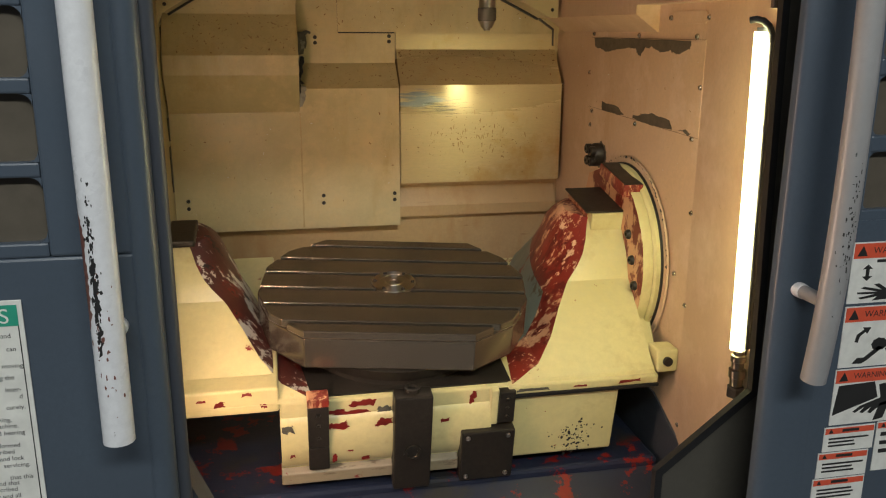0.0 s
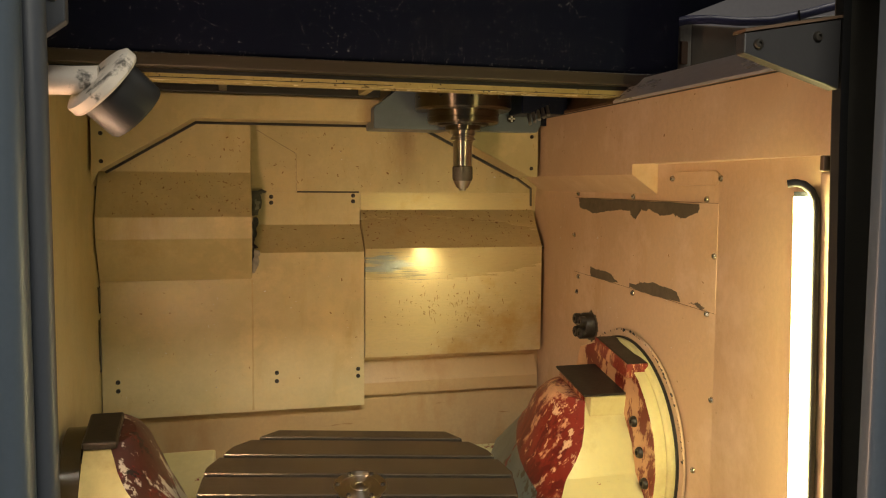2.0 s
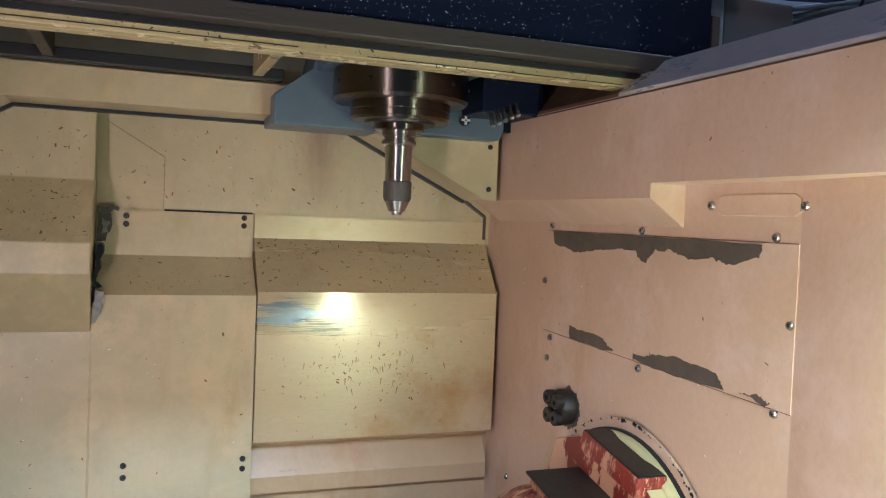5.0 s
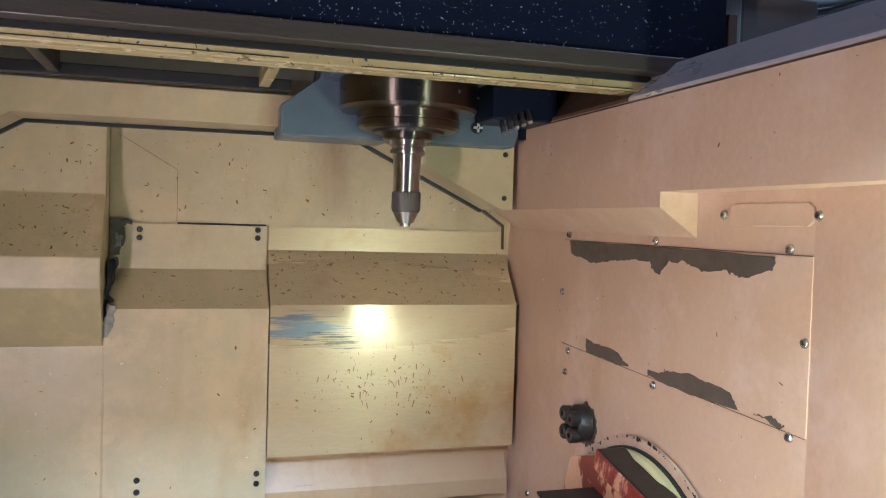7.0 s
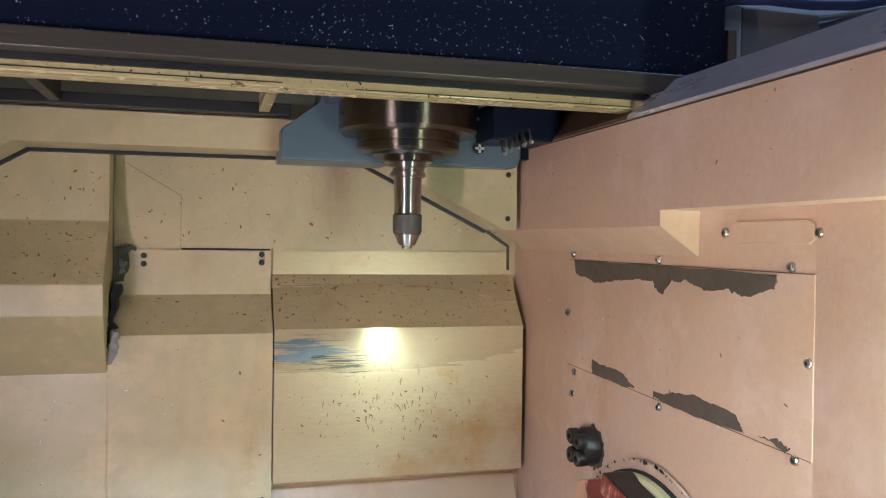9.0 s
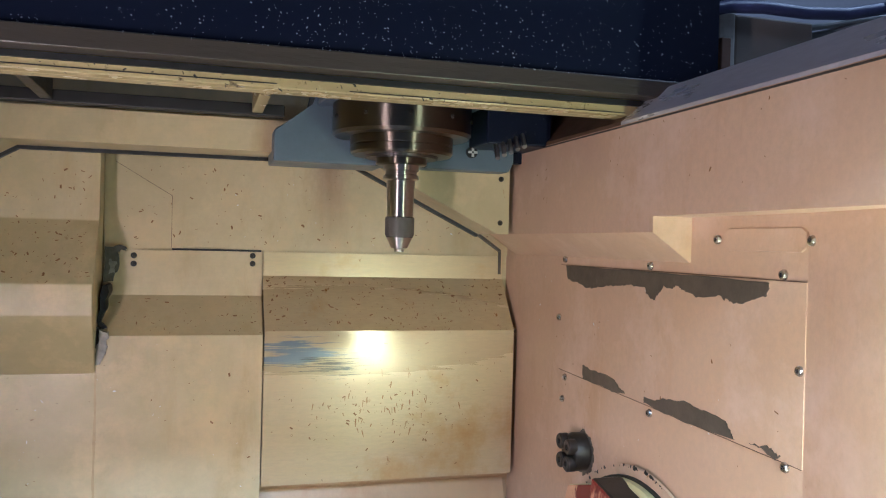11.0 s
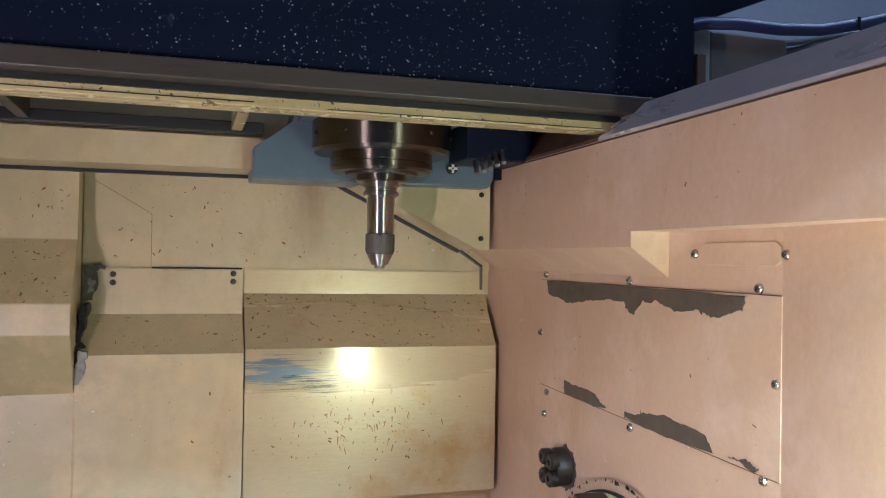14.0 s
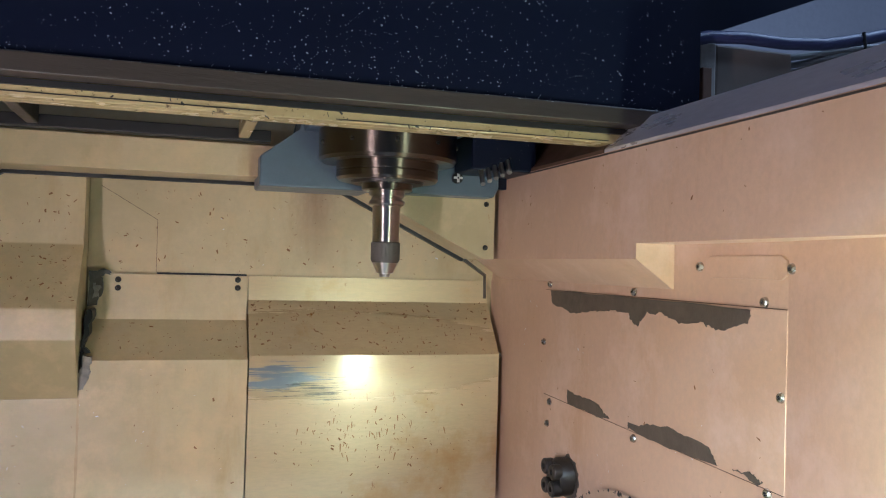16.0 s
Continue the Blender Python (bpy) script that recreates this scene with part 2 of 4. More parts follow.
stainless = surface("brushed_stainless_strip", (0.86, 0.85, 0.90), (0.74, 0.73, 0.78), 0.30, 0.55, big=5, fine=120, stretch=(1, 0.3, 1), bump=0.03, layers=((DIRT, 9.0, 0.66, 0.1, (1, 0.4, 1)),))
bed_paint = surface("dark_navy_bed_paint", (0.020, 0.028, 0.058), (0.012, 0.016, 0.032), 0.34, big=3, fine=60, gloss=0.4, layers=((RED, 9.0, 0.57, 0.02, (1, 1, 1)), ((0.03, 0.03, 0.03), 5.0, 0.55, 0.1, (1, 1, 1))))
hall_paint = surface("shop_wall_paint", (0.30, 0.29, 0.32), (0.26, 0.25, 0.28), 0.7, big=0.8, fine=30)
floor_paint = surface("worn_concrete_floor", (0.22, 0.22, 0.22), (0.17, 0.17, 0.17), 0.55, big=0.9, fine=20)
lamp_glow = glow("warm_white_tube_light", (1.0, 0.92, 0.48), 53.0)
lamp_glow_left = glow("warm_tube_light", (1.0, 0.66, 0.50), 185.0)
label_white = plain("white_label", (0.74, 0.74, 0.70), 0.4)
label_red = plain("orange_red_label", (0.70, 0.10, 0.05), 0.4)
label_green = plain("green_label", (0.03, 0.33, 0.22), 0.4)
ink = plain("black_ink", (0.02, 0.02, 0.02), 0.5)
white_plastic = surface("dirty_white_plastic", (0.66, 0.60, 0.54), (0.58, 0.50, 0.44), 0.45, big=9, fine=60, layers=(((0.10, 0.09, 0.08), 14.0, 0.58, 0.06, (1, 1, 1)),))
peel_grey = surface("bare_grey_under_peeled_paint", (0.12, 0.095, 0.07), (0.065, 0.056, 0.042), 0.5, big=14, fine=70, bump=0.4)
swarf_light = plain("bright_swarf", (0.80, 0.82, 0.86), 0.4)
swarf_rust = plain("rusty_swarf", (0.25, 0.125, 0.04), 0.6)
run_rust = plain("rusty_run", (0.33, 0.185, 0.07), 0.5)
hose_blue = surface("blue_braided_hose", (0.06, 0.065, 0.17), (0.04, 0.045, 0.12), 0.4, big=40, fine=200)
cable_grey = plain("grey_cable", (0.22, 0.23, 0.23), 0.45)
seal_putty = surface("dirty_grey_green_sealant", (0.055, 0.052, 0.042), (0.16, 0.15, 0.12), 0.45, big=18, fine=60, bump=0.6)
window_film = plain("grimy_window_pane", (0.11, 0.095, 0.075), 0.22)

# ---- helpers ----


def mesh_object(name, bm, mats, parent=None, label="", smooth=False):
    bmesh.ops.recalc_face_normals(bm, faces=bm.faces)
    me = bpy.data.meshes.new(name)
    bm.to_mesh(me)
    bm.free()
    for m in mats if isinstance(mats, (list, tuple)) else [mats]:
        me.materials.append(m)
    if smooth:
        for p in me.polygons:
            p.use_smooth = True
        me.set_sharp_from_angle(angle=radians(35))
    ob = new(name, me)
    if parent is not None:
        ob.parent = parent
    if label:
        tagged(ob, label)
    return ob


def part(name, bm, mats, parent, label="", smooth=False):
    return mesh_object(name, bm, mats, parent, label, smooth)


def thing(name, label, category, m=None, group="", kind=""):
    ob = new(name)
    ob.empty_display_size = 0.05
    if m is not None:
        ob.matrix_world = m
    return tagged(ob, label, category, group, kind)


def solid(name, bm, mats, label, category, group="", kind="", smooth=False):
    return tagged(mesh_object(name, bm, mats, None, "", smooth), label, category, group, kind)


def add_box(bm, lo, hi, bevel=0.0):
    lo, hi = Vector(lo), Vector(hi)
    r = bmesh.ops.create_cube(bm, size=1.0, matrix=Matrix.Translation((lo + hi) / 2) @ Matrix.Diagonal((*(hi - lo), 1)))
    if bevel:
        bmesh.ops.bevel(bm, geom=list({e for v in r["verts"] for e in v.link_edges}), offset=bevel, segments=2, affect="EDGES", profile=0.5)
    return bm


def box(lo, hi, bevel=0.0):
    return add_box(bmesh.new(), lo, hi, bevel)


def add_prism(bm, pts, axis, a, b, bevel=0.0):
    """A polygon of (u, v) points run out along an axis from a to b: x takes (y, z), y takes (x, z), z takes (x, y)."""
    def at(u, v, w):
        return {"x": (w, u, v), "y": (u, w, v), "z": (u, v, w)}[axis]
    lo = [bm.verts.new(at(u, v, a)) for u, v in pts]
    hi = [bm.verts.new(at(u, v, b)) for u, v in pts]
    k = len(pts)
    fs = [bm.faces.new(lo), bm.faces.new(hi[::-1])]
    fs += [bm.faces.new((lo[i], hi[i], hi[(i + 1) % k], lo[(i + 1) % k])) for i in range(k)]
    if bevel:
        bmesh.ops.bevel(bm, geom=list({e for f in fs for e in f.edges}), offset=bevel, segments=2, affect="EDGES", profile=0.5)
    return bm


def prism(pts, axis, a, b, bevel=0.0):
    return add_prism(bmesh.new(), pts, axis, a, b, bevel)


def add_lathe(bm, profile, m=None, seg=48, cap=True):
    """Rings of (radius, height) turned round z, then posed by m."""
    m = m or Matrix()
    rings = []
    for r, h in profile:
        rings.append([bm.verts.new(m @ Vector((r * math.cos(2 * math.pi * i / seg), r * math.sin(2 * math.pi * i / seg), h))) for i in range(seg)])
    for a, b in zip(rings, rings[1:]):
        for i in range(seg):
            bm.faces.new((a[i], a[(i + 1) % seg], b[(i + 1) % seg], b[i]))
    if cap:
        bm.faces.new(rings[0])
        bm.faces.new(rings[-1][::-1])
    return bm


def lathe(profile, m=None, seg=48):
    return add_lathe(bmesh.new(), profile, m, seg)


def tube(points, radius, seg=12, name="tube"):
    """A round bar along a line of points, as a mesh."""
    bm = bmesh.new()
    pts = [Vector(p) for p in points]
    rings, side = [], None
    for i, p in enumerate(pts):
        d = (pts[min(i + 1, len(pts) - 1)] - pts[max(i - 1, 0)]).normalized()
        side = d.orthogonal().normalized() if side is None else (side - d * side.dot(d)).normalized()
        up = d.cross(side)
        rings.append([bm.verts.new(p + (side * math.cos(2 * math.pi * k / seg) + up * math.sin(2 * math.pi * k / seg)) * radius) for k in range(seg)])
    for a, b in zip(rings, rings[1:]):
        for k in range(seg):
            bm.faces.new((a[k], a[(k + 1) % seg], b[(k + 1) % seg], b[k]))
    bm.faces.new(rings[0]), bm.faces.new(rings[-1][::-1])
    return bm


def facing(p, d):
    """A pose at p whose z axis points along d."""
    return Matrix.Translation(p) @ Vector(d).to_track_quat("Z", "Y").to_matrix().to_4x4()


def bolt(p, d, r, parent, mat, name="bolt"):
    return part(name, add_lathe(bmesh.new(), [(r, 0), (r, r * 0.35), (r * 0.75, r * 0.75), (r * 0.42, r * 0.8), (r * 0.40, r * 0.4)], facing(p, d), 14), mat, parent, smooth=True)


def scatter(name, spots, size, mat, label, seed):
    """Tiny metal slivers stuck on a surface: spots of (point, normal)."""
    rng = random.Random(seed)
    verts, faces = [], []
    for p, nrm in spots:
        q = facing(p, nrm) @ Matrix.Rotation(rng.uniform(0, 6.3), 4, "Z")
        s = size * (0.35 + 0.9 * rng.random() ** 3)
        w = s * rng.uniform(0.14, 0.5)
        k = len(verts)
        for u, v, h in ((-s, -w, 0), (s, -w, 0), (s * 0.6, w, 0), (-s, w * 0.7, 0), (0, 0, w * 1.1)):
            verts.append(q @ Vector((u, v, h)))
        faces += [(k, k + 1, k + 4), (k + 1, k + 2, k + 4), (k + 2, k + 3, k + 4), (k + 3, k, k + 4), (k + 3, k + 2, k + 1, k)]
    me = bpy.data.meshes.new(name)
    me.from_pydata(verts, [], faces)
    me.materials.append(mat)
    return tagged(new(name, me), label, "swarf", kind="stuff")


def ragged(pts, jitter, steps, seed):
    rng = random.Random(seed)
    out = []
    for (a, b), (c, d) in zip(pts, pts[1:] + pts[:1]):
        for i in range(steps):
            t = i / steps
            out.append((a + (c - a) * t + rng.uniform(-jitter, jitter), b + (d - b) * t + rng.uniform(-jitter, jitter)))
    return out


# ---- setting: workshop and machine enclosure ----
LEFT, RIGHT, UPPER, BACK, PANEL = -0.235, 1.042, 0.978, 3.004, 2.922
solid("floor", box((-4, -4, -0.1), (5, 5, 0)), floor_paint, "worn grey concrete workshop floor", "floor", kind="structure")
solid("wall_south", box((-4, -4.1, 0), (5, -4, 4.2)), hall_paint, "plain grey workshop wall", "wall", kind="structure")
solid("wall_west", box((-4.1, -4, 0), (-4, 5, 4.2)), hall_paint, "plain grey workshop wall", "wall", kind="structure")
solid("wall_east", box((5, -4, 0), (5.1, 5, 4.2)), hall_paint, "plain grey workshop wall", "wall", kind="structure")
solid("wall_north", box((-4, 5, 0), (5, 5.1, 4.2)), hall_paint, "plain grey workshop wall", "wall", kind="structure")
solid("ceiling", box((-4, -4, 4.2), (5, 5, 4.3)), hall_paint, "plain grey workshop ceiling", "ceiling", kind="structure")

# right wall: plain lower sheet that folds inwards towards the door, and a thicker upper band
right = thing("enclosure_wall_right", "orange-stained cream sheet metal enclosure wall with peeled paint", "wall", kind="structure")
part("wall_sheet", prism([(RIGHT, 2.012), (RIGHT, 3.05), (RIGHT + 0.012, 3.05), (RIGHT + 0.012, 2.014), (0.984, 1.56), (0.972, 1.56)], "z", 0.30, 1.665), side_paint, right)
part("upper_band", prism([(UPPER, 1.656), (UPPER, 1.800), (1.05, 1.800), (1.05, 1.656)], "y", 1.52, 2.255), side_paint, right)
part("upper_band", prism([(UPPER, 1.633), (UPPER, 1.800), (1.05, 1.800), (1.05, 1.590), (RIGHT - 0.002, 1.590)], "y", 2.255, 2.95), side_paint, right)
part("metal_strip", prism([(UPPER + 0.001, 1.7985), (1.030, 1.850), (1.030, 1.856), (UPPER + 0.001, 1.8055)], "y", 1.52, 2.36), stainless, right, "brushed stainless edge strip")
part("strip_seam", box((UPPER - 0.0012, 1.52, 1.7958), (UPPER + 0.004, 2.95, 1.7984)), grime_brown, right, "dark dirty seam under the strip")
part("top_slope", prism([(UPPER + 0.001, 1.7985), (1.060, 1.878), (1.060, 1.884), (UPPER + 0.001, 1.806)], "y", 2.362, 2.96), slope_brown, right, "brown slope")
# access panel: thin proud sheet below the band, cut along its sloping lower seam
part("access_panel", prism([(2.0125, 1.573), (2.704, 1.573), (2.690, 1.368), (2.0125, 1.352)], "x", RIGHT - 0.0014, RIGHT), side_paint, right)
for y, z in ((2.683, 1.585), (2.365, 1.582), (2.053, 1.581), (2.020, 1.468), (2.041, 1.348), (2.357, 1.350), (2.673, 1.356), (2.706, 1.470), (2.189, 1.624), (2.005, 1.623), (2.945, 1.417), (2.015, 1.176), (2.851, 1.014), (2.682, 1.313), (2.074, 1.010), (2.008, 0.948), (1.994, 0.637)):
    bolt((RIGHT, y, z), (-1, 0, 0), 0.0068, right, bolt_steel)
part("slot_plate", prism([(2.012 + 0.16 * u, 1.609 + 0.03 * v) for u, v in ((0.06, 0), (0.94, 0), (1, 0.2), (1, 0.8), (0.94, 1), (0.06, 1), (0, 0.8), (0, 0.2))], "x", RIGHT - 0.004, RIGHT, 0.001), side_paint, right)
part("lower_skirt", prism([(1.95, 0.585), (2.13, 0.665), (2.95, 0.665), (2.95, 0.30), (1.72, 0.30), (1.72, 0.585)], "x", RIGHT - 0.006, RIGHT - 0.001), jamb_paint, right, "dark grey skirt panel")
PEELS = (
    [(2.677, 1.572), (2.668, 1.547), (2.564, 1.533), (2.477, 1.546), (2.381, 1.546), (2.354, 1.527), (2.325, 1.551), (2.280, 1.552), (2.235, 1.542), (2.179, 1.547), (2.147, 1.537), (2.082, 1.552), (2.076, 1.572)],
    [(2.596, 1.390), (2.473, 1.385), (2.436, 1.365), (2.595, 1.366)],
    [(2.371, 1.370), (2.261, 1.388), (2.157, 1.378), (2.140, 1.356), (2.371, 1.362)],
    [(2.110, 1.361), (2.068, 1.366), (2.048, 1.358), (2.060, 1.3555)],
)
for i, pts in enumerate(PEELS):
    part("peeled_patch", prism(ragged(ragged(pts, 0.0028, 4, i), 0.0013, 3, i + 9), "x", RIGHT - 0.0028, RIGHT - 0.0013), peel_grey, right, "bare dark metal where paint has peeled")

part("seam", prism([(2.700, 1.3687), (2.700, 1.3679), (2.0125, 1.3518), (2.0125, 1.3526)], "x", RIGHT - 0.0022, RIGHT - 0.0004), slope_brown, right, "dirty seam under the access panel")
part("seam", prism([(2.700, 1.5745), (2.700, 1.5737), (2.0125, 1.5735), (2.0125, 1.5743)], "x", RIGHT - 0.0022, RIGHT - 0.0002), slope_brown, right, "dirty seam over the access panel")
# left wall
left = thing("enclosure_wall_left", "cream sheet metal enclosure wall with sealant smears", "wall", kind="structure")
part("wall_sheet", box((LEFT - 0.012, 1.56, 0.30), (LEFT, 3.05, 1.90)), wall_paint, left)
for z0, z1 in ((1.60, 1.50), (1.47, 1.38), (1.33, 1.26), (1.24, 1.10)):
    part("sealant", prism(ragged([(2.90, z0), (2.912, z1), (2.93, z1), (2.93, z0)], 0.006, 4, int(z0 * 100)), "x", LEFT, LEFT + 0.004), seal_putty, left)

# back wall: folded covers, one behind and beside another
back = thing("enclosure_wall_back", "cream sheet metal back wall of folded sliding covers", "wall", kind="structure")
part("back_sheet", box((LEFT - 0.01, BACK + 0.03, 0.30), (RIGHT + 0.01, BACK + 0.045, 2.2)), wall_paint, back)
part("upper_sheet", box((0.165, BACK + 0.010, 1.50), (RIGHT, BACK + 0.028, 1.90)), wall_paint, back)
part("upper_sheet", prism([(0.296, 1.585), (0.296, 1.694), (0.185, 1.760), (0.185, 1.90), (RIGHT, 1.90), (RIGHT, 1.585)], "y", BACK + 0.004, BACK + 0.0095), wall_paint, back)
part("cover_sheet", prism([(BACK, 1.581), (BACK, 1.488), (PANEL, 1.413), (PANEL, 0.963), (BACK + 0.02, 0.963), (BACK + 0.02, 1.581)], "x", LEFT + 0.003, 0.482), wall_paint, back)
part("cover_sheet", prism([(BACK + 0.002, 1.583), (BACK + 0.002, 1.531), (PANEL - 0.002, 1.421), (PANEL - 0.002, 1.103), (BACK + 0.02, 1.103), (BACK + 0.02, 1.583)], "x", 0.4845, 1.029), panel_steel, back)
part("lower_cover", prism([(2.985, 1.10), (2.945, 1.020), (2.945, 0.985), (2.985, 0.985)], "x", 0.4845, 1.029), lower_paint, back)
part("lower_sheet", box((LEFT + 0.012, 2.975, 0.30), (RIGHT, 2.99, 1.10)), lower_paint, back)
# Thin black strip painted in as the shadow under the upper sheet.
part("slot", box((0.298, BACK + 0.002, 1.5815), (0.480, BACK + 0.0038, 1.5855)), rubber, back, "black strip for the shadowed gap between sheets")
for a, b in (((0.185, 1.760), (0.296, 1.694)), ((0.296, 1.694), (0.2962, 1.586))):
    part("seam", prism([a, b, (b[0] + 0.0008, b[1] + 0.0006), (a[0] + 0.0008, a[1] + 0.0006)], "y", BACK + 0.0036, BACK + 0.0048), slope_brown, back)
part("cover_box", prism([(2.932, 1.80), (2.932, 1.637), (2.848, 1.517), (2.848, 1.459), (2.918, 1.341), (3.0, 1.341), (3.0, 1.80)], "x", LEFT + 0.004, 0.165, 0.002), wall_paint, back)
for x, z in ((0.224, 1.569), (0.224, 1.552), (0.462, 1.573), (0.462, 1.556)):
    bolt((x, BACK, z), (0, -1, 0), 0.0062, back, dark_steel)
for x, z in ((-0.192, 1.066), (-0.192, 1.042), (0.231, 1.071), (0.231, 1.047), (0.464, 1.071), (0.464, 1.050)):
    bolt((x, PANEL, z), (0, -1, 0), 0.0062, back, dark_steel)
pale_putty = surface("pale_grey_sealant", (0.34, 0.32, 0.27), (0.12, 0.12, 0.11), 0.4, big=30, fine=90, bump=0.8)
part("fold_line", prism(ragged([(0.163, 0.968), (0.168, 0.968), (0.1675, 1.338), (0.1640, 1.338)], 0.0012, 14, 91), "y", PANEL - 0.0006, PANEL + 0.001), fold_tan, back, "faint brown line along the fold")
SMEARS = (
    ([(0.168, 1.588), (0.212, 1.588), (0.208, 1.578), (0.192, 1.574), (0.196, 1.545), (0.186, 1.520), (0.170, 1.515)], 2.994, seal_putty),
    ([(0.180, 1.560), (0.190, 1.556), (0.188, 1.535), (0.181, 1.532)], 2.991, pale_putty),
    ([(0.172, 1.512), (0.182, 1.510), (0.180, 1.470), (0.174, 1.440), (0.180, 1.425), (0.164, 1.425), (0.169, 1.460)], 2.930, rubber),
    ([(0.166, 1.424), (0.186, 1.420), (0.184, 1.392), (0.176, 1.360), (0.160, 1.352), (0.166, 1.385)], 2.914, pale_putty),
    ([(0.164, 1.432), (0.172, 1.430), (0.168, 1.390), (0.163, 1.392)], 2.911, rubber),
)
for k, (pts, y, mat) in enumerate(SMEARS):
    part("sealant", prism(ragged(ragged(pts, 0.003, 3, 50 + k), 0.0012, 2, 70 + k), "y", y, 3.003), mat, back, "black and grey sealant smear")

# ---- gantry: arch plate, way cover, rails ----
arch = thing("gantry_arch", "cream painted sheet metal arch with bolted corner gussets", "machine frame")
ARCH = [(-0.228, 1.600), (-0.228, 1.835), (0.964, 1.835), (0.964, 1.632), (0.938, 1.632), (0.647, 1.776), (0.020, 1.774), (-0.212, 1.636)]
part("arch_plate", prism(ARCH, "y", 2.800, 2.806), wall_paint, arch)
for a, b in zip(ARCH[4:7], ARCH[5:8]):
    d = Vector((b[0] - a[0], b[1] - a[1])).normalized() * 0.003
    up = Vector((-d[1], d[0]))
    part("flange", prism([a, b, (b[0] - up[0], b[1] - up[1]), (a[0] - up[0], a[1] - up[1])], "y", 2.806, 2.915), wall_paint, arch)
    # Black strip stands in for the dark gap behind the flange.
    part("seal", prism([a, b, (b[0] + up[0] * 2.2, b[1] + up[1] * 2.2), (a[0] + up[0] * 2.2, a[1] + up[1] * 2.2)], "y", 2.916, 2.930), rubber, arch, "dark strip standing in for the gap line")
for pts in ([(0.937, 1.630), (0.941, 1.634), (0.992, 1.599), (0.989, 1.595)], [(0.990, 1.597), (0.992, 1.598), (0.9925, 1.545), (0.991, 1.545)]):
    part("seal", prism(pts, "y", 2.916, 2.930), grime_brown, arch, "dark strip standing in for the gap line")
for x, z in ((0.945, 1.655), (0.945, 1.745), (-0.205, 1.66), (-0.205, 1.73)):
    bolt((x, 2.80, z), (0, -1, 0), 0.0055, arch, dark_steel)

cover = thing("way_cover", "black sheet metal way cover speckled with metal chips", "machine cover")
part("front_sheet", box((-0.9, 2.316, 1.862), (1.12, 2.330, 2.75)), navy_cover, cover)
part("lower_strip", box((-0.9, 2.308, 1.838), (1.06, 2.345, 1.864), 0.002), grime_brown, cover, "brown strip caked with grime")
part("rail", box((-0.9, 2.350, 1.815), (1.035, 2.372, 1.836), 0.002), rail_paint, cover, "cream rail with scratches")
# Black bar standing in for the shadow between strip and rail.
part("gap_shadow", box((-0.9, 2.344, 1.829), (1.04, 2.351, 1.8375)), rubber, cover)
part("groove", box((-0.6, 2.3492, 1.8205), (0.45, 2.3502, 1.8220)), rubber, cover)
part("groove", box((0.55, 2.3492, 1.8175), (0.98, 2.3502, 1.8187)), rubber, cover)
part("rail", box((-0.9, 2.372, 1.815), (1.035, 2.40, 1.845), 0.002), rail_paint, cover)
part("top_sheet", box((-0.9, 2.345, 1.935), (1.06, 2.98, 1.945)), tan_sheet, cover, "dusty tan sheet over the bay")
# Added dark sheet, so the opening right of the coolant block reads black.
part("closing_sheet", box((0.87, 2.772, 1.775), (1.055, 2.79, 1.945)), navy_cover, cover)
part("closing_sheet", box((1.062, 2.332, 1.86), (1.072, 2.96, 2.10)), navy_cover, cover)
part("rear_rail", box((-0.9, 2.768, 1.838), (0.50, 2.80, 1.86), 0.002), rubber, cover)
for x, mat in ((-0.55, rail_paint), (0.083, dark_steel), (0.440, rail_paint)):
    part("rib", box((x, 2.40, 1.842), (x + 0.020, 2.767, 1.90), 0.002), mat, cover)

# ---- spindle head ----
AX, AY = 0.705, 2.680
head = thing("spindle_head", "blue-grey spindle head casting with a brown steel nose", "spindle", pose(AX, AY, 0))
part("casting", prism([(-0.225, 1.755), (0.240, 1.755), (0.250, 1.775), (0.250, 1.93), (-0.14, 1.93), (-0.15, 1.862), (-0.225, 1.812)], "y", 0.075, 0.20, 0.004), blue_paint, head)
part("casting_top", box((-0.145, -0.12, 1.862), (0.15, 0.12, 1.93), 0.004), blue_paint, head)
part("nose_drum", lathe([(0.120, 1.862), (0.127, 1.857), (0.127, 1.806), (0.122, 1.800)], seg=80), drum_steel, head, smooth=True)
part("nose_ring", lathe([(0.094, 1.801), (0.094, 1.786), (0.0925, 1.784), (0.094, 1.782), (0.094, 1.772), (0.090, 1.767)], seg=80), drum_steel, head, smooth=True)
part("nose_step", lathe([(0.068, 1.768), (0.066, 1.762), (0.048, 1.762)], seg=64), dark_steel, head, smooth=True)
for k in range(10):
    a = 2 * math.pi * k / 10 + 0.2
    bolt((0.127 * math.cos(a), 0.127 * math.sin(a), 1.83), (math.cos(a), math.sin(a), 0), 0.004, head, dark_steel)
part("coolant_block", box((0.155, -0.03, 1.797), (0.285, 0.09, 1.895), 0.004), navy_cover, head, "black coolant block caked with chips")
for k in range(5):
    part("nozzle", tube([(0.175 + 0.013 * k, -0.02, 1.80 + 0.006 * k), (0.168 + 0.013 * k, -0.055, 1.768 + 0.006 * k)], 0.0045, 10), ground_steel, head, smooth=True)
part("port", lathe([(0.011, 0), (0.011, 0.006), (0.007, 0.006)], facing((0.158, 0.07, 1.79), (0, -1, 0)), 20), rubber, head)
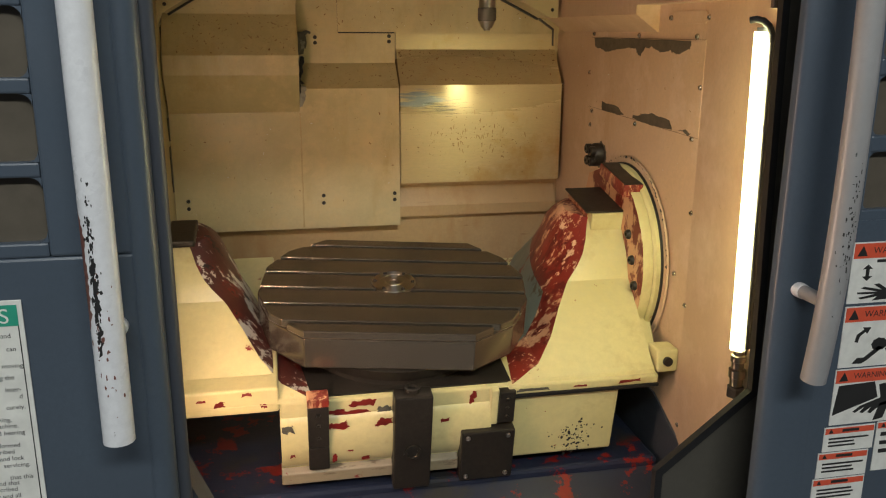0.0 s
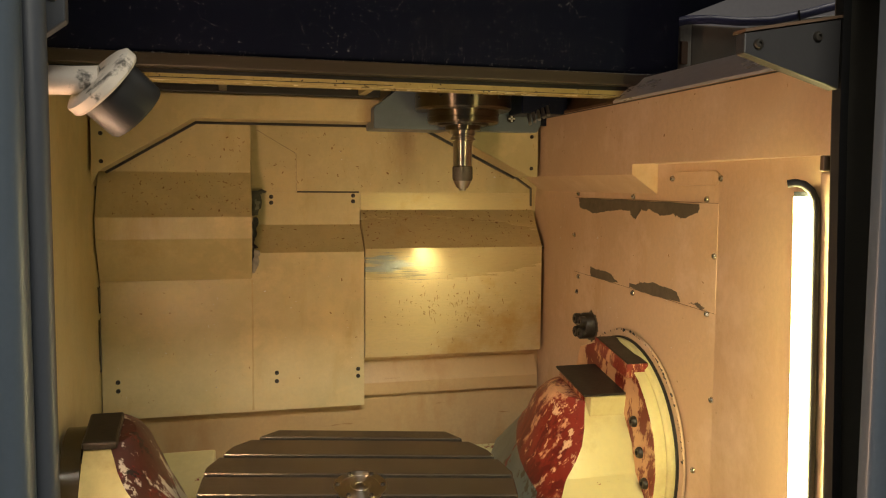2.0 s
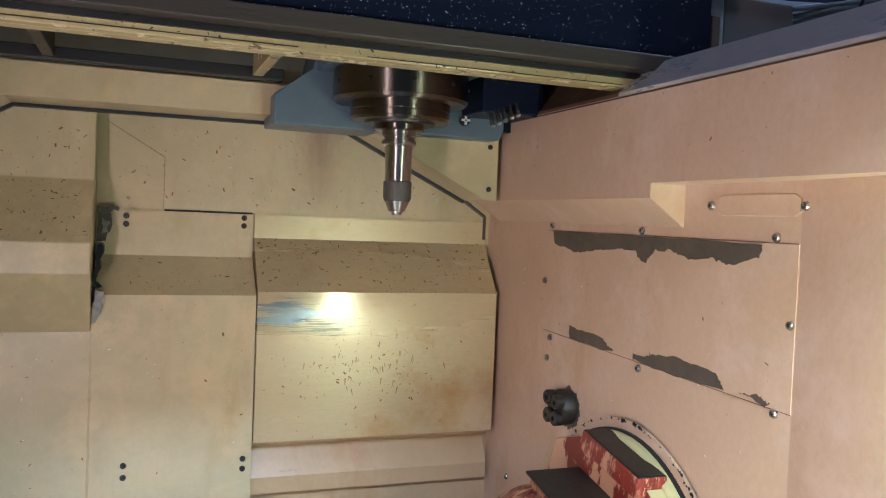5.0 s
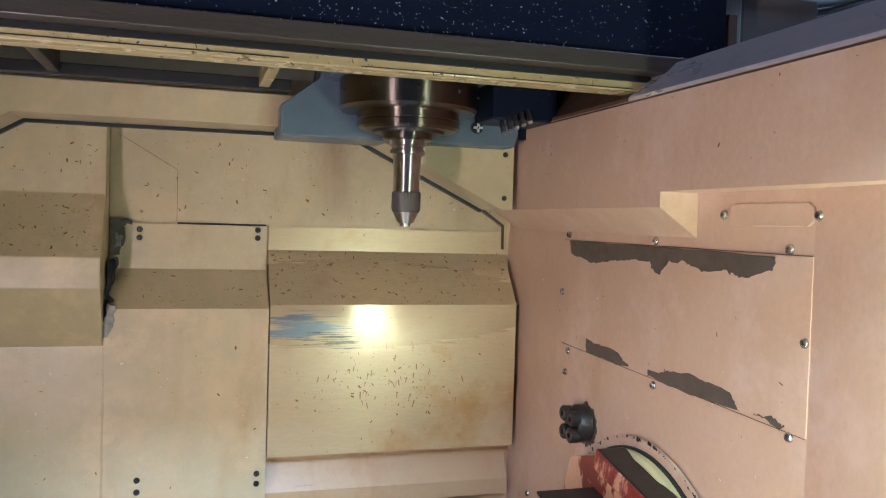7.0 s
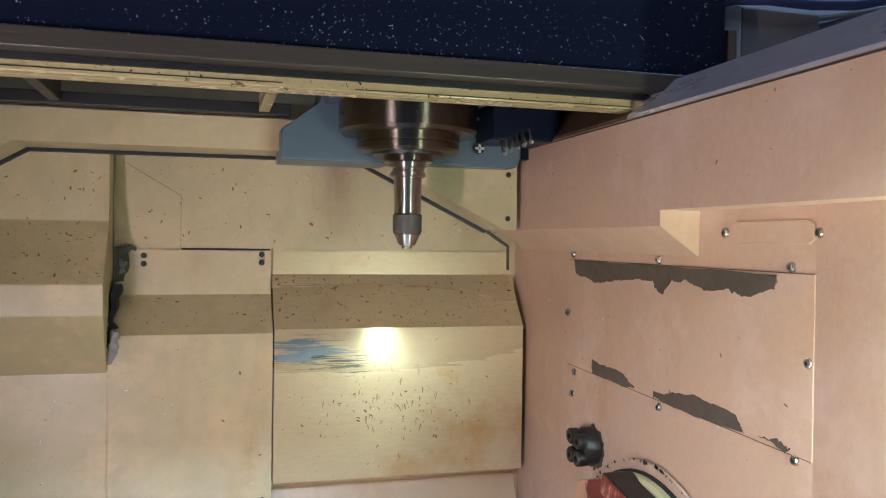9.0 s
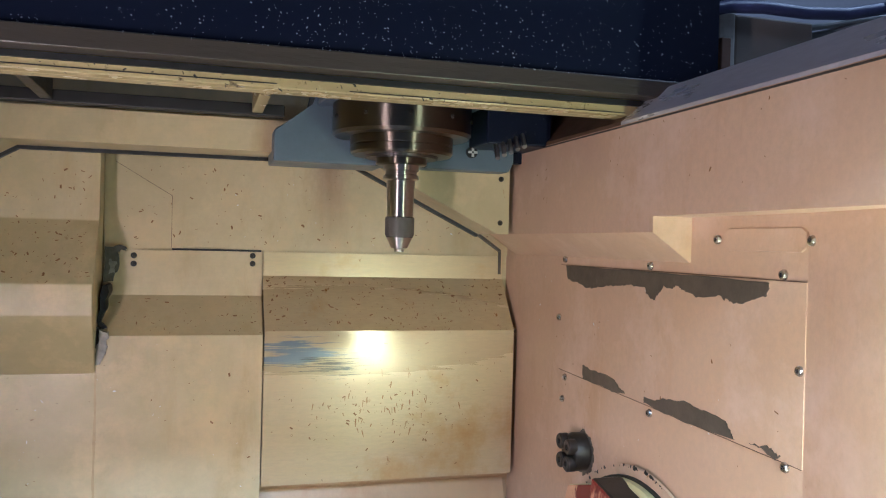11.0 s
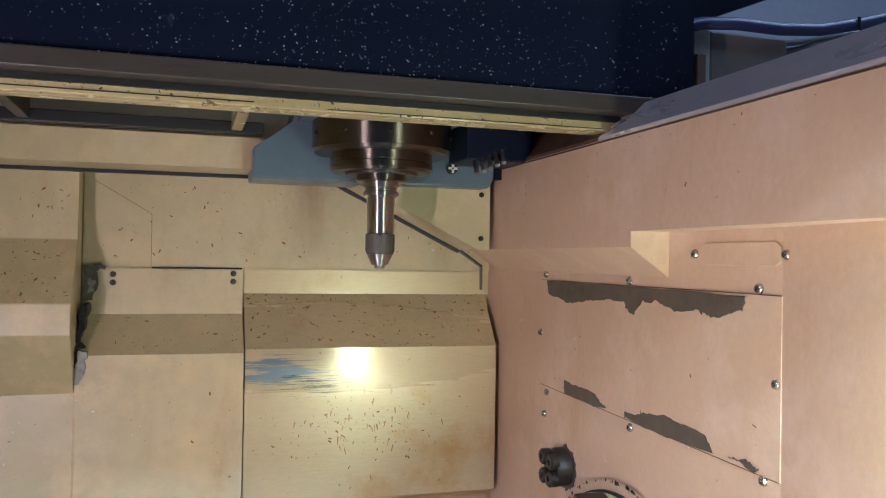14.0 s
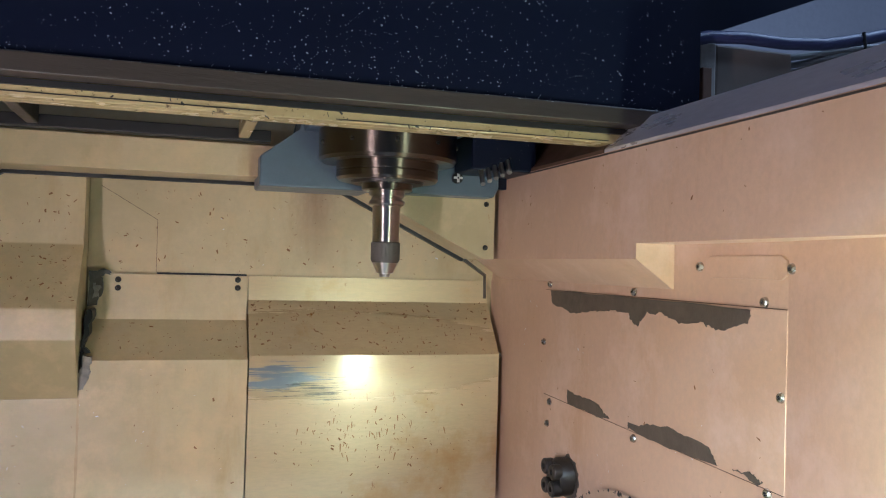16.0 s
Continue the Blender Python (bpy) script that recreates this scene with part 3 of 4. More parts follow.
for a in range(4):
    m = facing((0.158, 0.062, 1.79), (0, -1, 0)) @ Matrix.Rotation(a * math.pi / 2, 4, "Z")
    bm = box((0.002, -0.0022, 0), (0.009, 0.0022, 0.003))
    bmesh.ops.transform(bm, matrix=m, verts=bm.verts)
    part("port_vane", bm, label_white, head)

tool = thing("tool_holder", "worn steel tool holder with a knurled drill chuck", "tool", pose(AX, AY, 0))
part("collar", lathe([(0.047, 1.762), (0.047, 1.752), (0.044, 1.750)]), drum_steel, tool, smooth=True)
part("shank", lathe([(0.033, 1.751), (0.033, 1.741), (0.029, 1.738), (0.029, 1.734), (0.033, 1.731), (0.033, 1.725), (0.026, 1.722), (0.0245, 1.672), (0.0245, 1.655)]), ground_steel, tool, "bright ground steel shank", smooth=True)
part("chuck_sleeve", lathe([(0.0252, 1.656), (0.0268, 1.654), (0.0268, 1.624), (0.0240, 1.618)]), sleeve_steel, tool, "dark knurled chuck sleeve", smooth=True)
part("chuck_nose", lathe([(0.0240, 1.619), (0.0150, 1.599), (0.0100, 1.598), (0.0090, 1.592), (0.004, 1.592)]), ground_steel, tool, smooth=True)

# ---- trunnion cradle, tilted towards the door ----
TILT = pose(0.364, 2.264, 0.968, 11, 0, 0)
cradle = thing("trunnion_cradle", "pale yellow cast trunnion cradle with red primer showing through", "machine cradle", TILT)


def arm_bmesh(side, top):
    """A cast arm that flares into the base; side 1 is the right one, -1 the left. Levels: height, inner edge in front and behind, front, back."""
    levels = [(-0.150, 0.235, 0.44, -0.275, 0.42), (-0.139, 0.255, 0.45, -0.270, 0.42), (-0.132, 0.275, 0.455, -0.258, 0.415), (-0.119, 0.312, 0.46, -0.238, 0.41), (-0.081, 0.359, 0.475, -0.180, 0.385),
              (-0.040, 0.395, 0.485, -0.118, 0.355), (-0.004, 0.430, 0.488, -0.063, 0.325), (0.004, 0.438, 0.489, -0.052, 0.318), (0.040, 0.464, 0.490, -0.036, 0.300),
              (0.072, 0.484, 0.492, -0.018, 0.285), (0.105, 0.500, 0.500, 0.012, 0.262), (0.135, 0.510, 0.515, 0.040, 0.235), (0.150, 0.516, 0.524, 0.055, 0.210), (0.156, 0.520, 0.530, 0.060, 0.200)]
    bm = bmesh.new()
    rings = []
    for z, xf, xb, y0, y1 in levels:
        z = z * top / 0.156 if z > 0 else z
        xo, ring = (0.618 if side > 0 else 0.580), []
        for k in range(11):
            t = k / 10
            bulge = 0.040 * math.sin(math.pi * t)
            ring.append((xf + (xb - xf) * t ** 0.8 - bulge + 0.012 * (abs(2 * t - 1) ** 8), y0 + (y1 - y0) * t))
        ring = [(xo, y0), (xf + 0.03, y0 - 0.002)] + ring + [(xb + 0.04, y1), (xo, y1)]
        rings.append([bm.verts.new(((x if side > 0 else 0.03 - x), y, z)) for x, y in ring])
    k = len(rings[0])
    for a, b in zip(rings, rings[1:]):
        for i in range(k):
            f = bm.faces.new((a[i], a[(i + 1) % k], b[(i + 1) % k], b[i]))
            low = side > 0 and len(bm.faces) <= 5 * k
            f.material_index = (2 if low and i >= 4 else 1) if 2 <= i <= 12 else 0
    bm.faces.new(rings[0])
    bm.faces.new(rings[-1]).material_index = 1
    return bm


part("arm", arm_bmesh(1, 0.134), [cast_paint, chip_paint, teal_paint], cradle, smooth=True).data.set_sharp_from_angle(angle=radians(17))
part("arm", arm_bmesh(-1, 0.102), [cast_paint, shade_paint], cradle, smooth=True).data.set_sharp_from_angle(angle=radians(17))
part("journal", lathe([(0.110, 0), (0.113, 0.003), (0.113, 0.040)], facing((-0.549, 0.105, 0.0), (-1, 0, 0)), 64), journal_steel, cradle, "dark polished steel journal beside the arm", smooth=True)
part("pad", box((0.530, 0.030, 0.080), (0.618, 0.075, 0.1545), 0.003), cast_paint, cradle, "pale yellow machined pad")
top = box((0.524, 0.056, 0.1341), (0.6176, 0.204, 0.1550), 0.003)
top.normal_update()
for f in top.faces:
    f.material_index = 1 if f.normal.x < -0.3 else 0
part("arm_top", top, [cast_paint, chip_paint], cradle)
part("arm_cap", box((0.514, 0.034, 0.1552), (0.622, 0.205, 0.1600), 0.001), dark_steel, cradle, "black steel arm cap")
part("arm_cap", box((-0.551, 0.045, 0.1015), (-0.484, 0.180, 0.119), 0.005), dark_steel, cradle, "black steel arm cap")
flange = prism([(-0.20, -0.15)] + [(0.105 + 0.24 * math.cos(radians(a)), 0.24 * math.sin(radians(a))) for a in range(200, 59, -10)] + [(0.30, 0.17), (0.36, -0.15)], "x", 0.618, 0.660, 0.004)
flange.normal_update()
for f in flange.faces:
    f.material_index = 1 if abs(f.normal.x) < 0.5 else 0
part("flange", flange, [flange_paint, cast_paint], cradle)
part("flange_rim", lathe([(0.245, 0), (0.250, 0.006), (0.250, 0.016)], facing((0.646, 0.105, 0.0), (1, 0, 0)), 72), cast_paint, cradle)
part("rim_seal", lathe([(0.254, 0), (0.254, 0.010)], facing((0.662, 0.105, 0.0), (1, 0, 0)), 72), rubber, cradle)
part("backing_ring", lathe([(0.270, 0), (0.270, 0.006)], facing((0.668, 0.105, 0.0), (1, 0, 0)), 72), side_paint, cradle, "cream ring against the wall")
ring_rng = random.Random(77)
grime = bmesh.new()
for k in range(90):
    a, r = radians(ring_rng.uniform(15, 175)), 0.270 + ring_rng.uniform(-0.003, 0.002)
    w = 0.0016 + 0.0035 * ring_rng.random() ** 2
    y, z = 0.105 - r * math.cos(a), r * math.sin(a)
    grime.faces.new([grime.verts.new((0.6674, y + w * ring_rng.uniform(0.5, 1.4) * math.cos(0.9 * q), z + w * ring_rng.uniform(0.4, 1.0) * math.sin(0.9 * q))) for q in range(7)])
tagged(part("ring_grime", grime, ink, cradle, "black grime along the ring"), kind="stuff")
block = box((0.600, 0.012, 0.205), (0.655, 0.186, 0.242), 0.005)
block.normal_update()
for f in block.faces:
    f.material_index = 0 if f.normal.z > 0.6 else 1
part("flange_top", block, [dark_steel, chip_paint], cradle, "black topped block with red primer on its sides")
for y, z in ((-0.020, 0.115), (-0.062, 0.060), (-0.098, 0.004)):
    bolt((0.618, y, z), (-1, 0, 0), 0.013, cradle, dark_steel)
part("base", box((-0.30, -0.275, -0.37), (0.53, 0.40, -0.15), 0.006), cast_paint, cradle)
ROUND = [(-0.270 - 0.024 * math.sin(radians(a)), -0.262 + 0.072 * math.cos(radians(a))) for a in range(0, 181, 12)]
part("base_bar", prism(ROUND + [(-0.250, -0.334), (-0.250, -0.190)], "x", -0.300, 0.200), cast_paint, cradle, "half-round cast bar across the base", smooth=True)
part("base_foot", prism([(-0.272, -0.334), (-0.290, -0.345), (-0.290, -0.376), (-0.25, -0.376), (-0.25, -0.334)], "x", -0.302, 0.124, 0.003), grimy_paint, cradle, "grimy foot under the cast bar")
rng = random.Random(21)
stain = bmesh.new()
for k in range(110):
    x, z, r = rng.gauss(0.425, 0.022), rng.gauss(-0.325, 0.026), 0.0012 + 0.0035 * rng.random() ** 2
    stain.faces.new([stain.verts.new((x + r * rng.uniform(0.5, 1.2) * math.cos(a * 0.9), -0.2757, z + r * rng.uniform(0.5, 1.5) * math.sin(a * 0.9))) for a in range(7)])
tagged(part("oil_stain", stain, ink, cradle, "speckled black oil stain"), kind="stuff")
part("base_cover", box((-0.25, -0.262, -0.1515), (0.25, 0.39, -0.1455), 0.001), dark_steel, cradle, "dark steel cover under the table")
part("base_wing", box((-0.555, -0.275, -0.172), (-0.30, 0.40, -0.105), 0.006), cast_paint, cradle)
part("base_lip", box((0.24, -0.285, -0.172), (0.625, 0.40, -0.148), 0.004), cast_paint, cradle)
part("lip_strip", box((0.24, -0.287, -0.181), (0.628, -0.20, -0.1722), 0.001), rubber, cradle, "black strip under the lip")
part("front_pad", box((-0.040, -0.316, -0.40), (0.050, -0.27, -0.135), 0.004), dark_steel, cradle, "oil-black steel stop block")
part("pad_screw", lathe([(0.021, 0), (0.021, 0.006), (0.014, 0.007), (0.012, 0.002)], facing((0.004, -0.316, -0.29), (0, -1, 0)), 24), dark_steel, cradle)
part("pad_screw", lathe([(0.018, 0), (0.018, 0.01), (0.011, 0.011), (0.009, 0.004)], facing((0.004, -0.285, -0.135), (0, 0, 1)), 24), dark_steel, cradle)
part("clamp_block", box((-0.238, -0.303, -0.262), (-0.190, -0.272, -0.15), 0.003), dark_steel, cradle)
part("clamp_block", box((-0.238, -0.299, -0.330), (-0.190, -0.272, -0.266), 0.003), dark_steel, cradle)
part("side_rib", box((0.196, -0.292, -0.25), (0.2158, -0.272, -0.150), 0.004), cast_paint, cradle)
part("clamp_block", box((0.216, -0.295, -0.245), (0.256, -0.272, -0.155), 0.003), dark_steel, cradle)
part("cover_plate", box((0.125, -0.310, -0.40), (0.258, -0.272, -0.255), 0.004), dark_steel, cradle, "black cover plate with corner screws")
for x, z in ((0.14, -0.385), (0.24, -0.385), (0.14, -0.27), (0.24, -0.27)):
    bolt((x, -0.310, z), (0, -1, 0), 0.006, cradle, ground_steel)
for x, z in ((-0.214, -0.17), (-0.214, -0.20), (-0.214, -0.235), (0.236, -0.175), (0.236, -0.20), (0.236, -0.225)):
    bolt((x, -0.303 if x < 0 else -0.295, z), (0, -1, 0), 0.005, cradle, dark_steel)

red_primer = plain("red_primer", RED, 0.5)
for k, (x, z, w, hh, y) in enumerate((
        (-0.43, -0.140, 0.022, 0.014, -0.275), (-0.37, -0.118, 0.024, 0.009, -0.275), (-0.47, -0.128, 0.020, 0.007, -0.275), (-0.335, -0.150, 0.016, 0.012, -0.275),
        (-0.284, -0.212, 0.030, 0.020, -0.292), (-0.275, -0.280, 0.016, 0.030, -0.292), (-0.168, -0.212, 0.046, 0.022, -0.292), (-0.062, -0.212, 0.036, 0.024, -0.292),
        (-0.140, -0.285, 0.016, 0.009, -0.292), (-0.080, -0.255, 0.015, 0.012, -0.292), (-0.105, -0.312, 0.022, 0.009, -0.292), (-0.178, -0.305, 0.012, 0.026, -0.292),
        (-0.110, -0.166, 0.060, 0.020, -0.275), (-0.135, -0.1885, 0.085, 0.010, -0.2762), (-0.060, -0.1870, 0.034, 0.016, -0.2762), (0.150, -0.180, 0.012, 0.030, -0.2762), (-0.172, -0.184, 0.044, 0.011, -0.275), (0.158, -0.168, 0.012, 0.022, -0.275), (0.085, -0.222, 0.020, 0.010, -0.292),
        (0.30, -0.160, 0.085, 0.008, -0.285), (0.55, -0.158, 0.060, 0.009, -0.285), (0.42, -0.161, 0.034, 0.006, -0.285), (-0.20, -0.358, 0.05, 0.008, -0.285), (0.02, -0.356, 0.03, 0.007, -0.285))):
    q = [(x - w / 2, z - hh / 2), (x + w / 2, z - hh * 0.35), (x + w * 0.42, z + hh / 2), (x - w * 0.4, z + hh * 0.4)]
    part("paint_chip", prism(ragged(ragged(q, min(w, hh) * 0.22, 3, 100 + k), min(w, hh) * 0.10, 3, 200 + k), "y", y - 0.0008, y + 0.0004), red_primer if k % 5 != 4 else seal_putty, cradle, "red primer where paint has chipped")
part("clamp_pad", box((-0.239, -0.304, -0.1495), (-0.189, -0.262, -0.128), 0.003), chip_paint, cradle)

# ---- rotary table: round plate with two flats and six slots ----
table = thing("rotary_table", "oil-dark steel rotary table with parallel slots", "machine table", TILT @ pose(0, 0, 0, 0, 0, -9.5))
OUT = [(-0.202, -0.248), (0.195, -0.248), (0.290, -0.172), (0.334, -0.075), (0.338, 0.06), (0.295, 0.16), (0.205, 0.248), (-0.195, 0.248), (-0.290, 0.168), (-0.334, 0.07), (-0.334, -0.07), (-0.292, -0.170)]


def clip(pts, lo, hi):
    for keep, v in ((lambda p: p[1] >= lo, lo), (lambda p: p[1] <= hi, hi)):
        out = []
        for a, b in zip(pts, pts[1:] + pts[:1]):
            if keep(a):
                out.append(a)
            if keep(a) != keep(b):
                t = (v - a[1]) / (b[1] - a[1])
                out.append((a[0] + (b[0] - a[0]) * t, v))
        pts = out
    return pts


part("table_body", prism(OUT, "z", -0.100, -0.020, 0.004), table_steel, table)
edges = [-0.30] + [-0.205 + 0.082 * k for k in range(6)] + [0.30]
for a, b in zip(edges, edges[1:]):
    strip = clip(OUT, a + 0.0065, b - 0.0065)
    bm = prism(strip, "z", -0.0202, 0.0, 0.0026)
    bm.normal_update()
    for f in bm.faces:
        f.material_index = 1 if 0.2 < f.normal.z < 0.97 else 0
    part("table_strip", bm, [table_steel, edge_steel], table)
part("table_rim", lathe([(0.25, -0.13), (0.26, -0.1)], seg=64), dark_steel, table)
part("hub_ring", lathe([(0.056, -0.005), (0.056, 0.0025), (0.040, 0.0025), (0.040, 0.001)], seg=48), ground_steel, table)
part("hub_cap", lathe([(0.039, -0.004), (0.039, 0.0012), (0.022, 0.0012), (0.021, 0.003), (0.010, 0.003), (0.009, 0.001), (0.001, 0.001)], seg=48), ground_steel, table)
for k in range(6):
    a = k * math.pi / 3
    bolt((0.048 * math.cos(a), 0.048 * math.sin(a), 0.0025), (0, 0, 1), 0.005, table, dark_steel)
solid("table_pedestal", lathe([(0.245, -0.152), (0.245, -0.131), (0.23, -0.13)], TILT, 64), dark_steel, "dark steel ring under the rotary table", "pedestal")

# ---- machine bed under the cradle ----
bed = thing("machine_bed", "dark navy machine bed with red chipped paint", "machine bed")
part("bed_block", box((LEFT + 0.02, 2.05, 0.0), (RIGHT - 0.02, 2.95, 0.52), 0.01), bed_paint, bed)
part("bed_front", prism([(1.62, 0.20), (2.05, 0.50), (2.05, 0.0), (1.62, 0.0)], "x", LEFT + 0.02, RIGHT - 0.02, 0.004), bed_paint, bed)

# coolant nozzle block on the right wall
knob = thing("coolant_nozzle_block", "black steel coolant nozzle block on the wall", "nozzle", pose(RIGHT, 2.583, 1.234))
part("body", lathe([(0.031, 0), (0.035, 0.004), (0.035, 0.024), (0.030, 0.032)], facing((0, 0, 0), (-1, 0, 0)), 24), dark_steel, knob, smooth=True)
for y, z in ((0.016, 0.017), (-0.017, 0.013), (0.014, -0.017), (-0.014, -0.018)):
    part("jet", lathe([(0.0145, 0), (0.0145, 0.014), (0.012, 0.0165), (0.0055, 0.0165), (0.0050, 0.008)], facing((-0.028, y, z), (-1, 0, 0)), 18), dark_steel, knob, smooth=True)
part("oil_ring", prism(ragged([(0.040 * math.cos(radians(30 * k)), 0.041 * math.sin(radians(30 * k)) - 0.003) for k in range(12)], 0.004, 4, 61), "x", -0.0016, -0.0004), peel_grey, knob, "dark oily ring on the wall")
clampb = thing("wall_bracket", "small cream bracket with a black screw on the wall", "bracket", pose(RIGHT, 2.05, 0.80))
part("body", box((-0.055, -0.03, -0.03), (0, 0.03, 0.03), 0.006), cast_paint, clampb)
part("screw", lathe([(0.012, 0), (0.012, 0.008), (0.007, 0.008)], facing((-0.03, -0.03, 0), (0, -1, 0)), 18), dark_steel, clampb)

# ---- strip lamps beside the door ----
LAMPY = 1.655


def lamp_x(z):
    """The strip lamp leans a little with the door frame."""
    return 0.952 + (1.592 - z) * 0.023


lamp = thing("strip_lamp", "glowing vertical strip lamp in a black rubber gasket", "lamp", group="strip lamps")
part("tube", tube([(lamp_x(z), LAMPY, z) for z in (0.978, 1.30, 1.586, 1.592)], 0.0118, 18), lamp_glow, lamp, "warm white glowing tube")
LIP = [(-0.016, 0.014, 1.612), (-0.008, 0.006, 1.614), (0.001, -0.002, 1.611), (0.008, -0.010, 1.602), (0.0125, -0.015, 1.588), (0.0140, -0.017, 1.570)]
part("gasket", tube([(0.952 + a, LAMPY + b, z) for a, b, z in LIP] + [(lamp_x(z) + 0.0135, LAMPY - 0.017, z) for z in (1.45, 1.30, 1.15, 0.985)], 0.0062, 12), rubber, lamp, smooth=True)
# Added dark plate that keeps the tube's light off the wall beside it.
part("light_blocker", prism([(lamp_x(0.97) + 0.0125, 0.97), (lamp_x(1.60) + 0.0125, 1.60), (lamp_x(1.60) + 0.0155, 1.60), (lamp_x(0.97) + 0.0155, 0.97)], "y", 1.641, 1.690), jamb_paint, lamp)
part("lamp_column", prism([(lamp_x(0.90) + 0.022, 0.90), (lamp_x(1.63) + 0.018, 1.63), (1.034, 1.63), (1.034, 0.90)], "y", 1.556, 1.640, 0.004), side_paint, lamp)
part("fitting", lathe([(0.013, 0), (0.013, 0.016), (0.017, 0.018), (0.017, 0.034), (0.0125, 0.036), (0.0125, 0.050), (0.0155, 0.052), (0.0155, 0.064), (0.011, 0.066), (0.011, 0.074)], pose(lamp_x(0.93), LAMPY - 0.010, 0.905), 16), drum_steel, lamp, "oily brass hose fitting", smooth=True)
part("fitting_nut", lathe([(0.016, 0), (0.0185, 0.003), (0.0185, 0.019), (0.016, 0.022)], pose(lamp_x(0.93), LAMPY - 0.010, 0.880), 6), dark_steel, lamp, "dark hexagonal nut")
part("column_tab", box((0.905, 1.553, 1.630), (1.030, 1.562, 1.652), 0.002), slope_brown, lamp, "brown stained tab over the lamp")
bolt((0.936, 1.553, 1.640), (0, -1, 0), 0.006, lamp, dark_steel)
lamp2 = thing("strip_lamp", "glowing vertical strip lamp behind the door post", "lamp", group="strip lamps")
part("tube", tube([(-0.19, 1.66, 0.72), (-0.19, 1.66, 1.10), (-0.19, 1.66, 1.50)], 0.008, 16), lamp_glow_left, lamp2, "warm white glowing tube")
# Unseen plates added to shield the left back wall from this tube.
part("housing", box((LEFT, 1.69, 0.68), (-0.184, 1.70, 1.54), 0.002), jamb_paint, lamp2)
part("housing", box((LEFT, 1.62, 0.68), (LEFT + 0.02, 1.69, 1.54), 0.002), jamb_paint, lamp2)

# ---- front frame and sliding doors ----
frame_r = thing("door_frame_right", "dark grey machine door frame with a black rubber seal", "door frame", kind="structure")
part("jamb", prism([(0.904, 2.4), (0.911, 1.70), (0.919, 1.40), (0.932, 0.944), (0.754, 0.798), (0.754, 0.0), (1.9, 0.0), (1.9, 2.4)], "y", 1.528, 1.550, 0.002), jamb_brown, frame_r)
part("seal", prism([(0.893, 2.4), (0.900, 1.70), (0.908, 1.40), (0.921, 0.952), (0.742, 0.806), (0.742, 0.0), (0.756, 0.0), (0.756, 0.797), (0.934, 0.943), (0.921, 1.40), (0.913, 1.70), (0.906, 2.4)], "y", 1.520, 1.535), rubber, frame_r, "black rubber edge seal")
frame_l = thing("door_frame_left", "dark grey machine door frame with rounded post", "door frame", kind="structure")
part("jamb", prism([(-0.092, 2.4), (-0.092, 0.975), (-0.017, 0.80), (-0.017, 0.0), (-1.3, 0.0), (-1.3, 2.4)], "y", 1.43, 1.50, 0.003), jamb_paint, frame_l)
solid("header", box((-1.3, 1.4552, 1.90), (1.9, 1.4995, 2.75), 0.003), jamb_paint, "plain dark grey panel over the machine door", "machine panel", kind="structure")
fb = thing("front_bracket", "dark grey steel corner bracket bolted to the frame", "bracket", group="corner brackets")
part("plate", prism([(0.745, 1.806), (0.745, 1.780), (0.785, 1.769), (0.892, 1.738), (0.892, 1.832)], "y", 1.515, 1.535, 0.002), bracket_paint, fb)
part("rusty_edge", prism([(0.744, 1.8065), (0.892, 1.8325), (0.892, 1.8365), (0.744, 1.8105)], "y", 1.512, 1.54), slope_brown, fb, "rusty caked top edge")
for x, z in ((0.765, 1.792), (0.855, 1.806)):
    bolt((x, 1.515, z), (0, -1, 0), 0.007, fb, dark_steel)
fb = thing("front_bracket", "dark grey steel corner bracket bolted to the frame", "bracket", group="corner brackets")
part("plate", prism([(-0.066, 1.815), (-0.066, 1.775), (-0.09, 1.757), (-0.13, 1.757), (-0.13, 1.835)], "y", 1.515, 1.535, 0.002), jamb_paint, fb)
bolt((-0.078, 1.515, 1.800), (0, -1, 0), 0.006, fb, ground_steel)


door_l = thing("door_1", "slate-blue sliding machine door with barred window, standing open", "door", kind="structure")
DL, DR, DY = -0.075, 0.905, 1.345
part("door_panel", box((-0.95, DY, 0.15), (DL - 0.03, DY + 0.04, 1.311), 0.004), door_paint, door_l)
part("door_stile", box((-0.205, DY, 1.3112), (DL - 0.03, DY + 0.04, 2.4), 0.004), door_paint, door_l)
part("door_edge", tube([(DL - 0.024, DY + 0.022, 0.15), (DL - 0.024, DY + 0.022, 2.4)], 0.022, 20), door_paint, door_l, smooth=True)
part("door_edge", tube([(DL - 0.002, DY + 0.055, 0.15), (DL - 0.002, DY + 0.055, 2.4)], 0.014, 16), jamb_paint, door_l, smooth=True)
part("window_pane", box((-0.95, DY + 0.018, 1.311), (-0.205, DY + 0.026, 2.4)), window_film, door_l)
for k in range(10):
    part("window_bar", box((-0.95, DY + 0.001, 1.311 + 0.102 * k), (-0.2052, DY + 0.018, 1.330 + 0.102 * k), 0.003), door_paint, door_l)
    if k < 9:
        for z, up in ((1.330 + 0.102 * k, 1), (1.413 + 0.102 * k, -1)):
            part("corner_fillet", prism([(-0.2045, z)] + [(-0.2052 - 0.014 * (1 - math.sin(radians(a))), z + up * 0.014 * (1 - math.cos(radians(a)))) for a in range(0, 91, 15)], "y", DY + 0.002, DY + 0.018), door_paint, door_l)
door_r = thing("door_2", "slate-blue sliding machine door with barred window, standing open", "door", kind="structure")
DYR = 1.385
